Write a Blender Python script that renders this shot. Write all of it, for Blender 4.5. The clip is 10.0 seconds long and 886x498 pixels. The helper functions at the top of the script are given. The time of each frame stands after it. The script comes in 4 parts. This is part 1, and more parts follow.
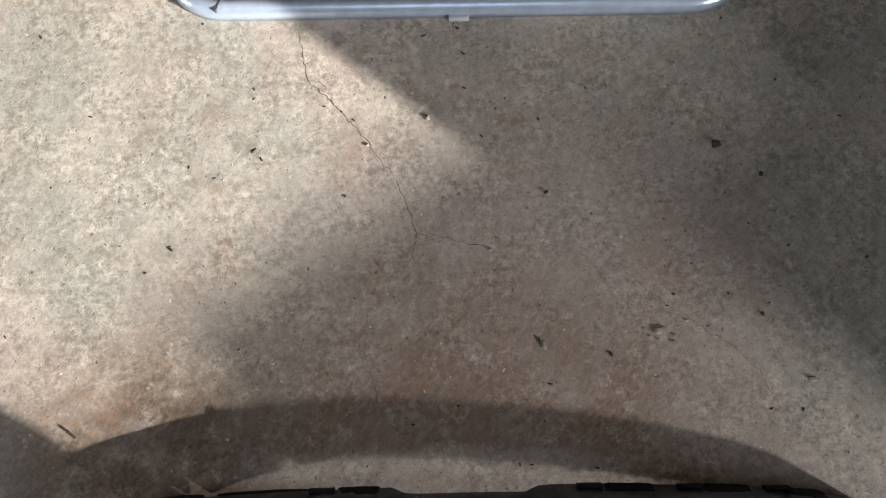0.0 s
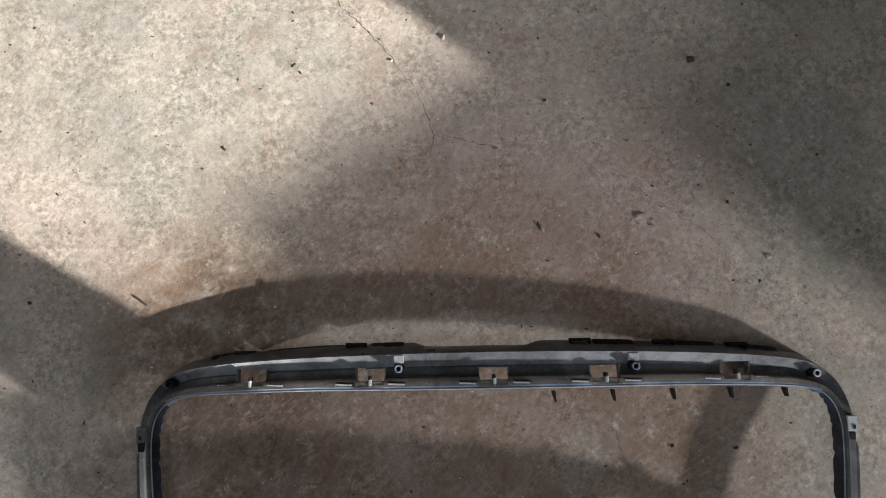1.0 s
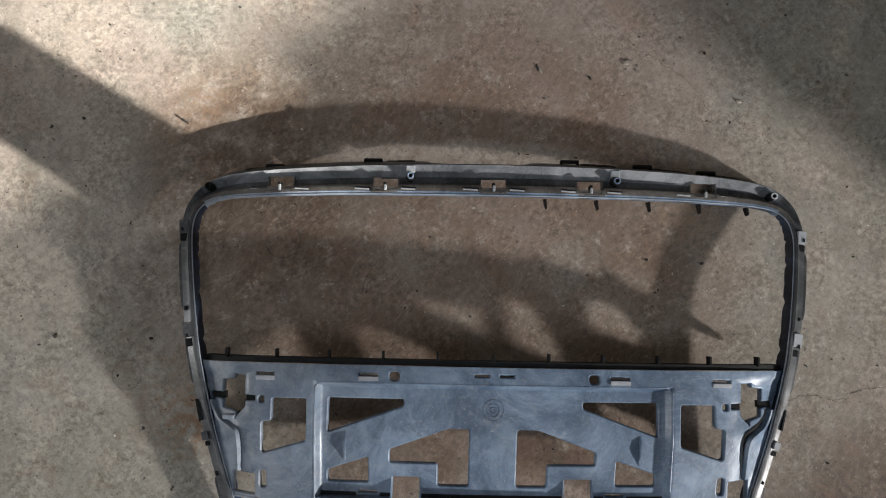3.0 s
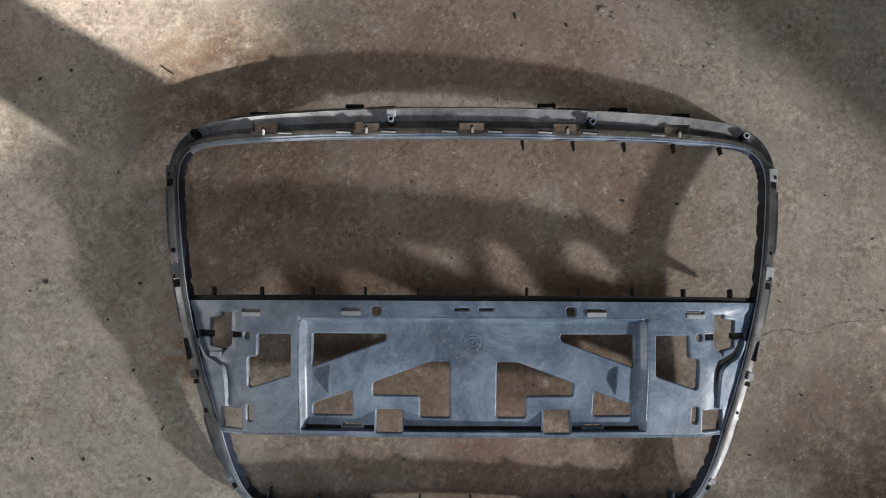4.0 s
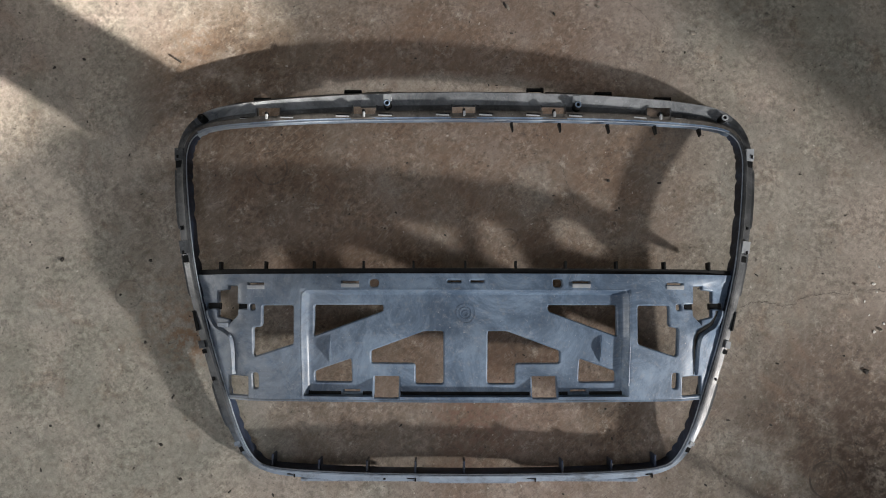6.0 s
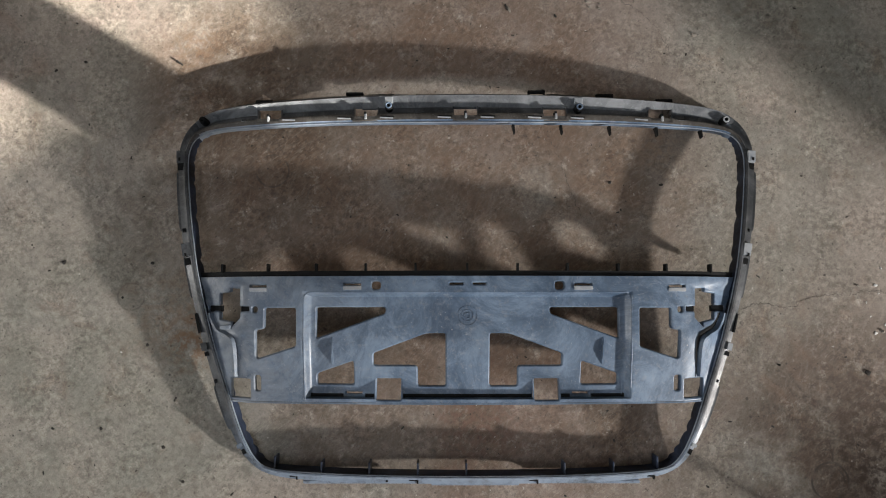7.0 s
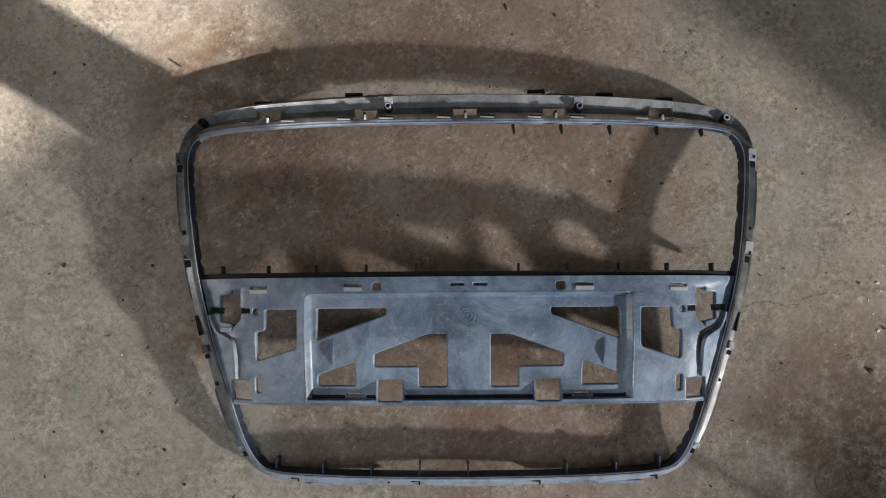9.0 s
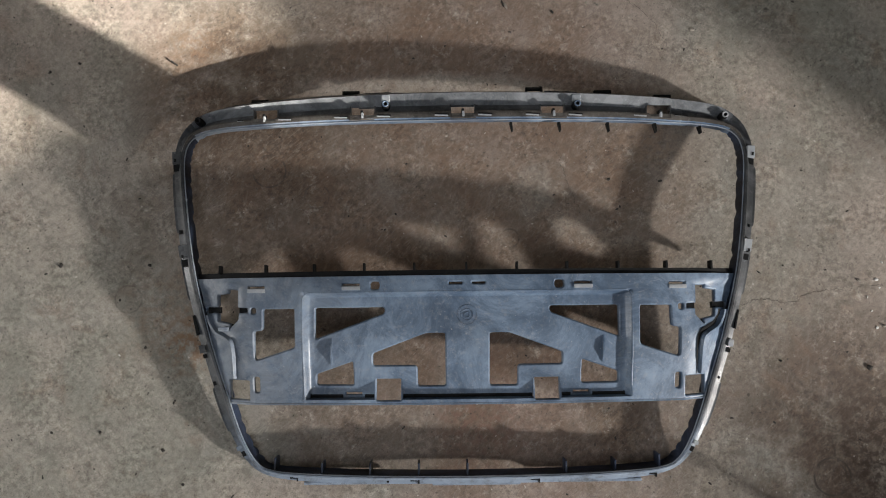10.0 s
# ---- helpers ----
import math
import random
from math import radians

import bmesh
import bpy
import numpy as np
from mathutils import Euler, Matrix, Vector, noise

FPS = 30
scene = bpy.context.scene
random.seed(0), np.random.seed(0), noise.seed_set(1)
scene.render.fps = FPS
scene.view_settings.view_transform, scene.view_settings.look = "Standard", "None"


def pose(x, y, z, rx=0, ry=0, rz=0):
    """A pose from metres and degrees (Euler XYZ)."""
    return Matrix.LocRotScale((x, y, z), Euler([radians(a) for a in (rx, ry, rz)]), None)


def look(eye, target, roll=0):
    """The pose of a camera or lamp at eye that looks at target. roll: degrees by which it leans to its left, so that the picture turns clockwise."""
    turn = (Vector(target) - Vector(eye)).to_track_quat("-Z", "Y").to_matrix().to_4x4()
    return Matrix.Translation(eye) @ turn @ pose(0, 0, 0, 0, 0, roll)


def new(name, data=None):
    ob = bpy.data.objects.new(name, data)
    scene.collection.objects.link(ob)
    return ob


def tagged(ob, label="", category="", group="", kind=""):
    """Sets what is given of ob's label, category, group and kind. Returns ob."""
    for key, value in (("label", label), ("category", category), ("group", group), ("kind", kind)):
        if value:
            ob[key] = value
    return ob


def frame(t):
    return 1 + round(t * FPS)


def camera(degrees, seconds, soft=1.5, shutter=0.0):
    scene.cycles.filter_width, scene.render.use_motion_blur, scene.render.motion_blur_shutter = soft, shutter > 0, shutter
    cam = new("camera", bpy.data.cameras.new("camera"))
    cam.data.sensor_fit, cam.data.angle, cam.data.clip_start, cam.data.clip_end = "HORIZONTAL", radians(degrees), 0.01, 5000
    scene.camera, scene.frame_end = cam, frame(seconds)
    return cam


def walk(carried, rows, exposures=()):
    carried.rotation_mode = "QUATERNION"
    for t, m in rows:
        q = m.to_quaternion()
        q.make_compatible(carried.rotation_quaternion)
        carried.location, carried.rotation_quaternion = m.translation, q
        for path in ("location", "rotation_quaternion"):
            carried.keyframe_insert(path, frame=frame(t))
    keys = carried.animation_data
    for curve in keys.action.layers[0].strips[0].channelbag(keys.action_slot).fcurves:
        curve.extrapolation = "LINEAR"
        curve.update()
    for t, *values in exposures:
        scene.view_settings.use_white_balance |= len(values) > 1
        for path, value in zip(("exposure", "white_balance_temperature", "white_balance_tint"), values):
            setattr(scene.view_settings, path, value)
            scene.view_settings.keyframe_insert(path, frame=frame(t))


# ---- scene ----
cam = camera(66.0, 10.0, soft=1.0)
# seconds, place in metres, turn in degrees
ROWS = [
    (0, -0.0345, 0.4645, 0.8195, 8.766, 0.698, -0.974),
    (0.5, -0.0464, 0.3991, 0.9039, 7.611, 0.644, -1.164),
    (1, -0.0568, 0.3269, 0.9476, 7.197, 0.555, -0.975),
    (1.5, -0.0732, 0.2609, 0.9791, 6.578, 0.368, -0.463),
    (2, -0.0751, 0.1992, 1.0099, 6.428, 0.301, 0.290),
    (2.5, -0.0785, 0.1350, 1.0320, 6.115, 0.062, 0.827),
    (3, -0.0733, 0.0771, 1.0472, 5.892, -0.106, 1.060),
    (4.5, -0.0387, -0.0311, 1.0803, 5.398, -0.124, 0.042),
    (5, -0.0391, -0.0413, 1.1064, 5.198, -0.033, 0.098),
    (5.5, -0.0318, -0.0465, 1.1164, 5.299, 0.044, 0.093),
    (7, -0.0352, -0.0427, 1.1197, 5.403, 0.091, -0.025),
    (7.5, -0.0360, -0.0459, 1.1194, 5.359, 0.112, -0.126),
    (8, -0.0349, -0.0454, 1.1184, 5.311, 0.194, -0.189),
    (8.5, -0.0366, -0.0448, 1.1185, 5.412, 0.197, -0.265),
    (9, -0.0350, -0.0401, 1.1171, 5.313, 0.178, -0.408),
    (9.5, -0.0346, -0.0376, 1.1147, 5.154, 0.100, -0.567),
    (10, -0.0348, -0.0384, 1.1140, 5.115, 0.061, -0.667),
]
walk(cam, [(t, pose(x, y, z, rx, ry, rz)) for t, x, y, z, rx, ry, rz in ROWS],
     [(0.0, 1.82, 6230, 11), (1.5, 1.96, 6230, 11), (3.0, 1.98, 6360, 10), (4.5, 2.0, 6480, 10), (10.0, 2.0, 6480, 10)])

# ---- light ----
SUN_UP = radians(16.2)
SUN_WAY = Vector((0.857 * math.cos(SUN_UP), -0.515 * math.cos(SUN_UP), math.sin(SUN_UP)))  # towards the sun
world = bpy.data.worlds.new("sky")
scene.world = world
world.use_nodes = True
wn = world.node_tree.nodes
sky = wn.new("ShaderNodeTexSky")
sky.sky_type, sky.sun_disc = "NISHITA", False
sky.sun_elevation, sky.sun_rotation = SUN_UP, math.atan2(SUN_WAY.x, SUN_WAY.y)
world.node_tree.links.new(sky.outputs[0], wn["Background"].inputs[0])
wn["Background"].inputs[1].default_value = 0.040

sun = new("sun", bpy.data.lights.new("sun", "SUN"))
sun.data.energy, sun.data.angle, sun.data.color = 5.0, radians(0.6), (1.0, 0.93, 0.83)
sun.matrix_world = look(SUN_WAY * 10, (0, 0, 0))

# The hall stands askew to the grille: U runs along the door wall, N points out through it.
U, N = Vector((0.833, 0.553, 0)), Vector((0.553, -0.833, 0))
DOOR_N = 3.96
# The window is unseen; its place is fitted to the grille's cast shadows.
WINDOW = U * 1.97 + N * (DOOR_N + 0.02) + Vector((0, 0, 1.425))


def area_lamp(name, place, target, width, height, watts, colour):
    ob = new(name, bpy.data.lights.new(name, "AREA"))
    ob.data.shape, ob.data.size, ob.data.size_y = "RECTANGLE", width, height
    ob.data.energy, ob.data.color = watts, colour
    ob.matrix_world = look(place, target)
    return ob


area_lamp("window_light", WINDOW, (0, 0, 0), 0.23, 0.16, 70, (1.0, 0.955, 0.91))
# Made-up fill from the left; no source there is known.
area_lamp("left_fill", U * -4.05 + N * -2.0 + Vector((0, 0, 1.1)), (-0.5, 0, 0.2), 1.1, 1.9, 14, (1.0, 0.97, 0.93))
# Made-up overhead fill lamp, moved about to balance the brightness.
OVERHEAD = (-1.00, 1.10)  # along U and N
sky_x, sky_y, _ = U * OVERHEAD[0] + N * OVERHEAD[1]
area_lamp("overhead_fill", (sky_x, sky_y, 3.31), (sky_x, sky_y, 0), 1.7, 1.7, 4.8, (0.92, 0.95, 1.0))

# ---- materials ----


def material(name):
    m = bpy.data.materials.new(name)
    m.use_nodes = True
    nt = m.node_tree
    return m, nt, nt.nodes["Principled BSDF"]


class Net:
    """Short hand for node trees."""

    def __init__(self, nt):
        self.nt = nt
        self.co = nt.nodes.new("ShaderNodeTexCoord").outputs["Object"]

    def link(self, a, b):
        self.nt.links.new(a, b)

    def noise(self, scale, detail=4.0, rough=0.55, co=None, warp=0.0):
        n = self.nt.nodes.new("ShaderNodeTexNoise")
        n.inputs["Scale"].default_value, n.inputs["Detail"].default_value = scale, detail
        n.inputs["Roughness"].default_value, n.inputs["Distortion"].default_value = rough, warp
        self.link(co or self.co, n.inputs["Vector"])
        return n.outputs["Fac"]

    def span(self, value, a, b, lo=0.0, hi=1.0):
        n = self.nt.nodes.new("ShaderNodeMapRange")
        n.interpolation_type = "SMOOTHSTEP"
        for i, v in enumerate((a, b, lo, hi)):
            n.inputs[i + 1].default_value = v
        self.link(value, n.inputs[0])
        return n.outputs[0]

    def math(self, op, a, b=0.0):
        n = self.nt.nodes.new("ShaderNodeMath")
        n.operation = op
        for i, v in enumerate((a, b)):
            if isinstance(v, (int, float)):
                n.inputs[i].default_value = v
            else:
                self.link(v, n.inputs[i])
        return n.outputs[0]

    def mix(self, fac, a, b, mode="MIX"):
        n = self.nt.nodes.new("ShaderNodeMix")
        n.data_type, n.blend_type = "RGBA", mode
        for i, v in ((0, fac), (6, a), (7, b)):
            if isinstance(v, (int, float)):
                n.inputs[i].default_value = v
            elif isinstance(v, tuple):
                n.inputs[i].default_value = (*v, 1)
            else:
                self.link(v, n.inputs[i])
        return n.outputs[2]

    def bump(self, height, strength, distance, before=None):
        n = self.nt.nodes.new("ShaderNodeBump")
        n.inputs["Strength"].default_value, n.inputs["Distance"].default_value = strength, distance
        self.link(height, n.inputs["Height"])
        if before:
            self.link(before, n.inputs["Normal"])
        return n.outputs["Normal"]

    def warped(self, amount, scale):
        """The place, pushed about by a fine noise."""
        n = self.nt.nodes.new("ShaderNodeTexNoise")
        n.inputs["Scale"].default_value = scale
        self.link(self.co, n.inputs["Vector"])
        out = self.nt.nodes.new("ShaderNodeVectorMath")
        out.operation = "MULTIPLY_ADD"
        self.link(n.outputs["Color"], out.inputs[0])
        out.inputs[1].default_value = (amount,) * 3
        self.link(self.co, out.inputs[2])
        return out.outputs[0]

    def spot(self, x, y, r0, r1):
        """1 inside a round spot of the floor, fading out between two radii."""
        n = self.nt.nodes.new("ShaderNodeVectorMath")
        n.operation = "DISTANCE"
        n.inputs[1].default_value = (x, y, 0)
        self.link(self.co, n.inputs[0])
        return self.span(n.outputs["Value"], r0, r1, 1.0, 0.0), n.outputs["Value"]


def concrete():
    m, nt, b = material("worn_concrete")
    k = Net(nt)
    base = k.mix(k.span(k.noise(2.2, 5, 0.6, warp=0.6), 0.40, 0.62), (0.300, 0.302, 0.275), (0.350, 0.300, 0.270))
    # paler ground at the left: brightness missing in the shadow there, put into the colour
    lightened = k.math("MULTIPLY", k.spot(-0.66, 0.02, 0.15, 0.42)[0], k.span(k.noise(5, 5, 0.6), 0.25, 0.55))
    base = k.mix(k.math("MULTIPLY", lightened, 0.80), base, (0.46, 0.445, 0.405))
    # cloudy cream laitance, grey-green where it is worn through
    cream = k.span(k.noise(6.5, 7, 0.62, warp=0.7), 0.38, 0.62)
    base = k.mix(k.math("MULTIPLY", cream, 0.62), base, (0.445, 0.410, 0.360))
    broad = k.span(k.noise(11, 8, 0.68, warp=0.5), 0.50, 0.66)
    base = k.mix(k.math("MULTIPLY", broad, 0.42), base, (0.185, 0.180, 0.152))
    blotch = k.span(k.noise(24, 9, 0.74, warp=0.15), 0.48, 0.60)
    base = k.mix(k.math("MULTIPLY", blotch, k.span(k.noise(9, 4, 0.6), 0.35, 0.62, 0.20, 0.62)), base, (0.180, 0.182, 0.155))
    # cooler ground beyond the grille: partly dirt, partly the shade there painted in
    cool_shade = k.math("MULTIPLY", k.spot(0.27, 0.80, 0.15, 0.46)[0], k.span(k.noise(7, 6, 0.65), 0.22, 0.60))
    base = k.mix(k.math("MULTIPLY", cool_shade, 0.16), base, (0.172, 0.168, 0.166))
    mauve = k.math("MULTIPLY", k.spot(0.10, 0.50, 0.12, 0.44)[0], k.span(k.noise(6, 6, 0.6), 0.15, 0.60))
    base = k.mix(k.math("MULTIPLY", mauve, 0.62), base, (0.300, 0.252, 0.236))
    for x, y, r, w in ((-0.62, -0.15, 0.36, 0.60), (0.56, 0.36, 0.26, 0.50), (0.50, -0.02, 0.20, 0.30), (-0.62, 0.33, 0.16, 0.40)):
        green = k.math("MULTIPLY", k.spot(x, y, r * 0.35, r)[0], k.span(k.noise(8, 7, 0.68, warp=0.5), 0.35, 0.60))
        base = k.mix(k.math("MULTIPLY", green, w), base, (0.262, 0.272, 0.232))
    # brown dirt round the middle, which also paints the grille's arched shadow darker
    dirt = k.math("MULTIPLY", k.spot(-0.02, 0.16, 0.26, 0.52)[0], k.span(k.noise(9, 10, 0.70, warp=0.3), 0.18, 0.62))
    base = k.mix(k.math("MULTIPLY", dirt, 0.88), base, (0.186, 0.121, 0.082))
    # brown dirt in the lower opening, also deepening the shadow there by colour
    dirt = k.math("MULTIPLY", k.spot(0.12, -0.235, 0.12, 0.36)[0], k.span(k.noise(10, 9, 0.70, warp=0.3), 0.32, 0.60))
    base = k.mix(k.math("MULTIPLY", dirt, 0.75), base, (0.165, 0.108, 0.078))
    # lower right: a soft shadow painted brown; further up a weaker darker patch
    for x, y, r, w, colour in ((0.64, -0.27, 0.36, 0.95, (0.125, 0.088, 0.064)), (0.64, 0.06, 0.34, 0.36, (0.190, 0.165, 0.142))):
        dirt = k.math("MULTIPLY", k.spot(x, y, r * 0.3, r)[0], k.span(k.noise(9, 8, 0.68, warp=0.3), 0.28, 0.58))
        base = k.mix(k.math("MULTIPLY", dirt, w), base, colour)
    # dirt spots that also paint the shadows at upper left and foot darker
    for x, y, r, w in ((-0.40, 0.345, 0.20, 0.95), (-0.34, 0.225, 0.20, 0.90), (-0.47, 0.10, 0.16, 0.45), (0.30, 0.20, 0.12, 0.35), (-0.22, -0.245, 0.11, 0.70), (0.0, -0.245, 0.10, 0.70), (0.25, -0.235, 0.11, 0.75)):
        dirt = k.math("MULTIPLY", k.spot(x, y, r * 0.3, r * 1.15)[0], k.span(k.noise(16, 9, 0.72, warp=0.3), 0.30, 0.58))
        base = k.mix(k.math("MULTIPLY", dirt, w), base, (0.125, 0.086, 0.058))
    # pale strip along the grille's head: the lit gap beside the shadow, brightened by colour
    strip = nt.nodes.new("ShaderNodeMapping")
    strip.vector_type = "TEXTURE"
    strip.inputs["Location"].default_value, strip.inputs["Scale"].default_value = (-0.03, 0.333, 0), (0.26, 0.038, 1)
    k.link(k.warped(0.02, 14), strip.inputs["Vector"])
    reach = nt.nodes.new("ShaderNodeVectorMath")
    reach.operation = "LENGTH"
    k.link(strip.outputs[0], reach.inputs[0])
    lit = k.math("MULTIPLY", k.span(reach.outputs["Value"], 0.55, 1.1, 1.0, 0.0), k.span(k.noise(28, 7, 0.70), 0.20, 0.55))
    base = k.mix(k.math("MULTIPLY", lit, 0.70), base, (0.50, 0.475, 0.435))
    brown = k.span(k.noise(17, 9, 0.76, warp=0.5), 0.52, 0.68)
    base = k.mix(k.math("MULTIPLY", brown, 0.48), base, (0.225, 0.165, 0.122))
    pale = k.span(k.noise(34, 9, 0.78, warp=0.2), 0.54, 0.67)
    base = k.mix(k.math("MULTIPLY", pale, 0.50), base, (0.54, 0.515, 0.46))
    mottle = k.span(k.noise(125, 6, 0.75), 0.53, 0.66)
    base = k.mix(k.math("MULTIPLY", mottle, 0.48), base, (0.135, 0.125, 0.110))
    # brushed scuffs in two directions
    for angle, share in ((35, 0.15), (125, 0.26), (68, 0.14)):
        turned = nt.nodes.new("ShaderNodeMapping")
        turned.inputs["Rotation"].default_value = (0, 0, radians(angle))
        turned.vector_type = "TEXTURE"
        turned.inputs["Scale"].default_value = (1 / 30, 1 / 150, 1)
        k.link(k.warped(0.05, 6), turned.inputs["Vector"])
        streak = k.span(k.noise(1.0, 5, 0.7, turned.outputs[0]), 0.50, 0.68)
        base = k.mix(k.math("MULTIPLY", streak, share), base, (0.50, 0.47, 0.43) if angle < 90 else (0.15, 0.12, 0.10))
    # fine diagonal trowel scratches, in patches
    for angle, lo, hi, share, colour in ((40, 0.55, 0.68, 0.26, (0.56, 0.53, 0.49)), (47, 0.54, 0.68, 0.44, (0.135, 0.118, 0.100)), (152, 0.58, 0.69, 0.40, (0.15, 0.135, 0.115))):
        turned = nt.nodes.new("ShaderNodeMapping")
        turned.inputs["Rotation"].default_value = (0, 0, radians(angle))
        turned.vector_type = "TEXTURE"
        turned.inputs["Scale"].default_value = (1 / 55, 1 / 430, 1)
        k.link(k.warped(0.02, 9), turned.inputs["Vector"])
        scratch = k.math("MULTIPLY", k.span(k.noise(1.0, 4, 0.65, turned.outputs[0]), lo, hi), k.span(k.noise(7.5, 4, 0.6), 0.40, 0.60))
        base = k.mix(k.math("MULTIPLY", scratch, share), base, colour)
    rust = k.span(k.noise(5.5, 6, 0.65, warp=0.8), 0.57, 0.72)
    base = k.mix(k.math("MULTIPLY", rust, 0.35), base, (0.27, 0.165, 0.110))
    # sand grains and pits
    relief = None
    for scale, size, share, colour in ((48, 0.095, 0.30, (0.050, 0.045, 0.040)), (130, 0.16, 0.26, (0.07, 0.063, 0.056)), (95, 0.12, 0.09, (0.66, 0.64, 0.60))):
        v = nt.nodes.new("ShaderNodeTexVoronoi")
        v.inputs["Scale"].default_value = scale
        k.link(k.warped(0.010, 110), v.inputs["Vector"])
        split = nt.nodes.new("ShaderNodeSeparateColor")
        k.link(v.outputs["Color"], split.inputs[0])
        dot = k.math("MULTIPLY", k.span(v.outputs["Distance"], size * 0.6, size * 1.4, 1.0, 0.0), k.math("LESS_THAN", split.outputs[0], share))
        base = k.mix(k.math("MULTIPLY", dot, 0.60), base, colour)
        relief = dot if relief is None else k.math("SUBTRACT" if colour[0] > 0.5 else "ADD", relief, dot)
    ragged = k.noise(105, 7, 0.72, warp=0.2)
    base = k.mix(k.span(k.noise(14, 5, 0.6), 0.40, 0.62, 0.18, 0.56), base, k.mix(k.span(ragged, 0.36, 0.64), (0.22, 0.215, 0.21), (0.76, 0.76, 0.75)), "OVERLAY")
    grain = k.noise(430, 3, 0.7)
    base = k.mix(0.21, base, k.mix(k.span(grain, 0.32, 0.68), (0.26, 0.25, 0.24), (0.74, 0.73, 0.71)), "OVERLAY")
    # ring marks left by cans
    for x, y, r, w in ((-0.321, 0.194, 0.027, 0.60), (-0.242, 0.151, 0.020, 0.45), (0.075, 0.078, 0.015, 0.5), (0.581, -0.310, 0.029, 1.0), (0.578, -0.312, 0.0265, 0.7), (0.577, -0.270, 0.010, 0.55), (0.590, -0.232, 0.008, 0.5), (-0.548, -0.015, 0.022, 0.4)):
        far = k.spot(x, y, 0, 1)[1]
        ring = k.span(k.math("ABSOLUTE", k.math("SUBTRACT", far, r)), 0.0005, 0.0022, 1.0, 0.0)
        ring = k.math("MULTIPLY", ring, k.span(k.noise(45, 3), 0.36, 0.56))
        base = k.mix(k.math("MULTIPLY", ring, w), base, (0.08, 0.070, 0.06))
    # rusty scuff and oil spots; the large dark one at the lower right is painted shadow
    for x, y, r, w, colour in ((0.046, 0.744, 0.035, 0.6, (0.17, 0.11, 0.085)), (0.42, 0.84, 0.05, 0.5, (0.10, 0.10, 0.07)), (0.315, 0.235, 0.05, 0.5, (0.36, 0.26, 0.18)),
                               (-0.455, 0.41, 0.05, 0.5, (0.25, 0.16, 0.10)), (0.71, -0.275, 0.19, 0.90, (0.062, 0.044, 0.033)), (0.02, -0.215, 0.09, 0.45, (0.24, 0.13, 0.10)), (-0.47, -0.05, 0.09, 0.45, (0.30, 0.20, 0.13)), (-0.437, -0.085, 0.055, 0.75, (0.24, 0.14, 0.075))):
        patch = k.math("MULTIPLY", k.spot(x, y, r * 0.2, r * 1.3)[0], k.span(k.noise(70, 5, 0.7), 0.42, 0.60))
        base = k.mix(k.math("MULTIPLY", patch, w), base, colour)
    base = k.mix(1.0, base, (0.985, 0.955, 0.930), "MULTIPLY")
    k.link(base, b.inputs["Base Color"])
    b.inputs["Roughness"].default_value = 0.80
    n1 = k.bump(k.noise(60, 5, 0.6), 0.28, 0.0030)
    n1 = k.bump(k.math("MULTIPLY", relief, -1.0), 0.22, 0.0008, n1)
    n2 = k.bump(k.noise(260, 4, 0.7), 0.27, 0.0010, n1)
    k.link(n2, b.inputs["Normal"])
    return m


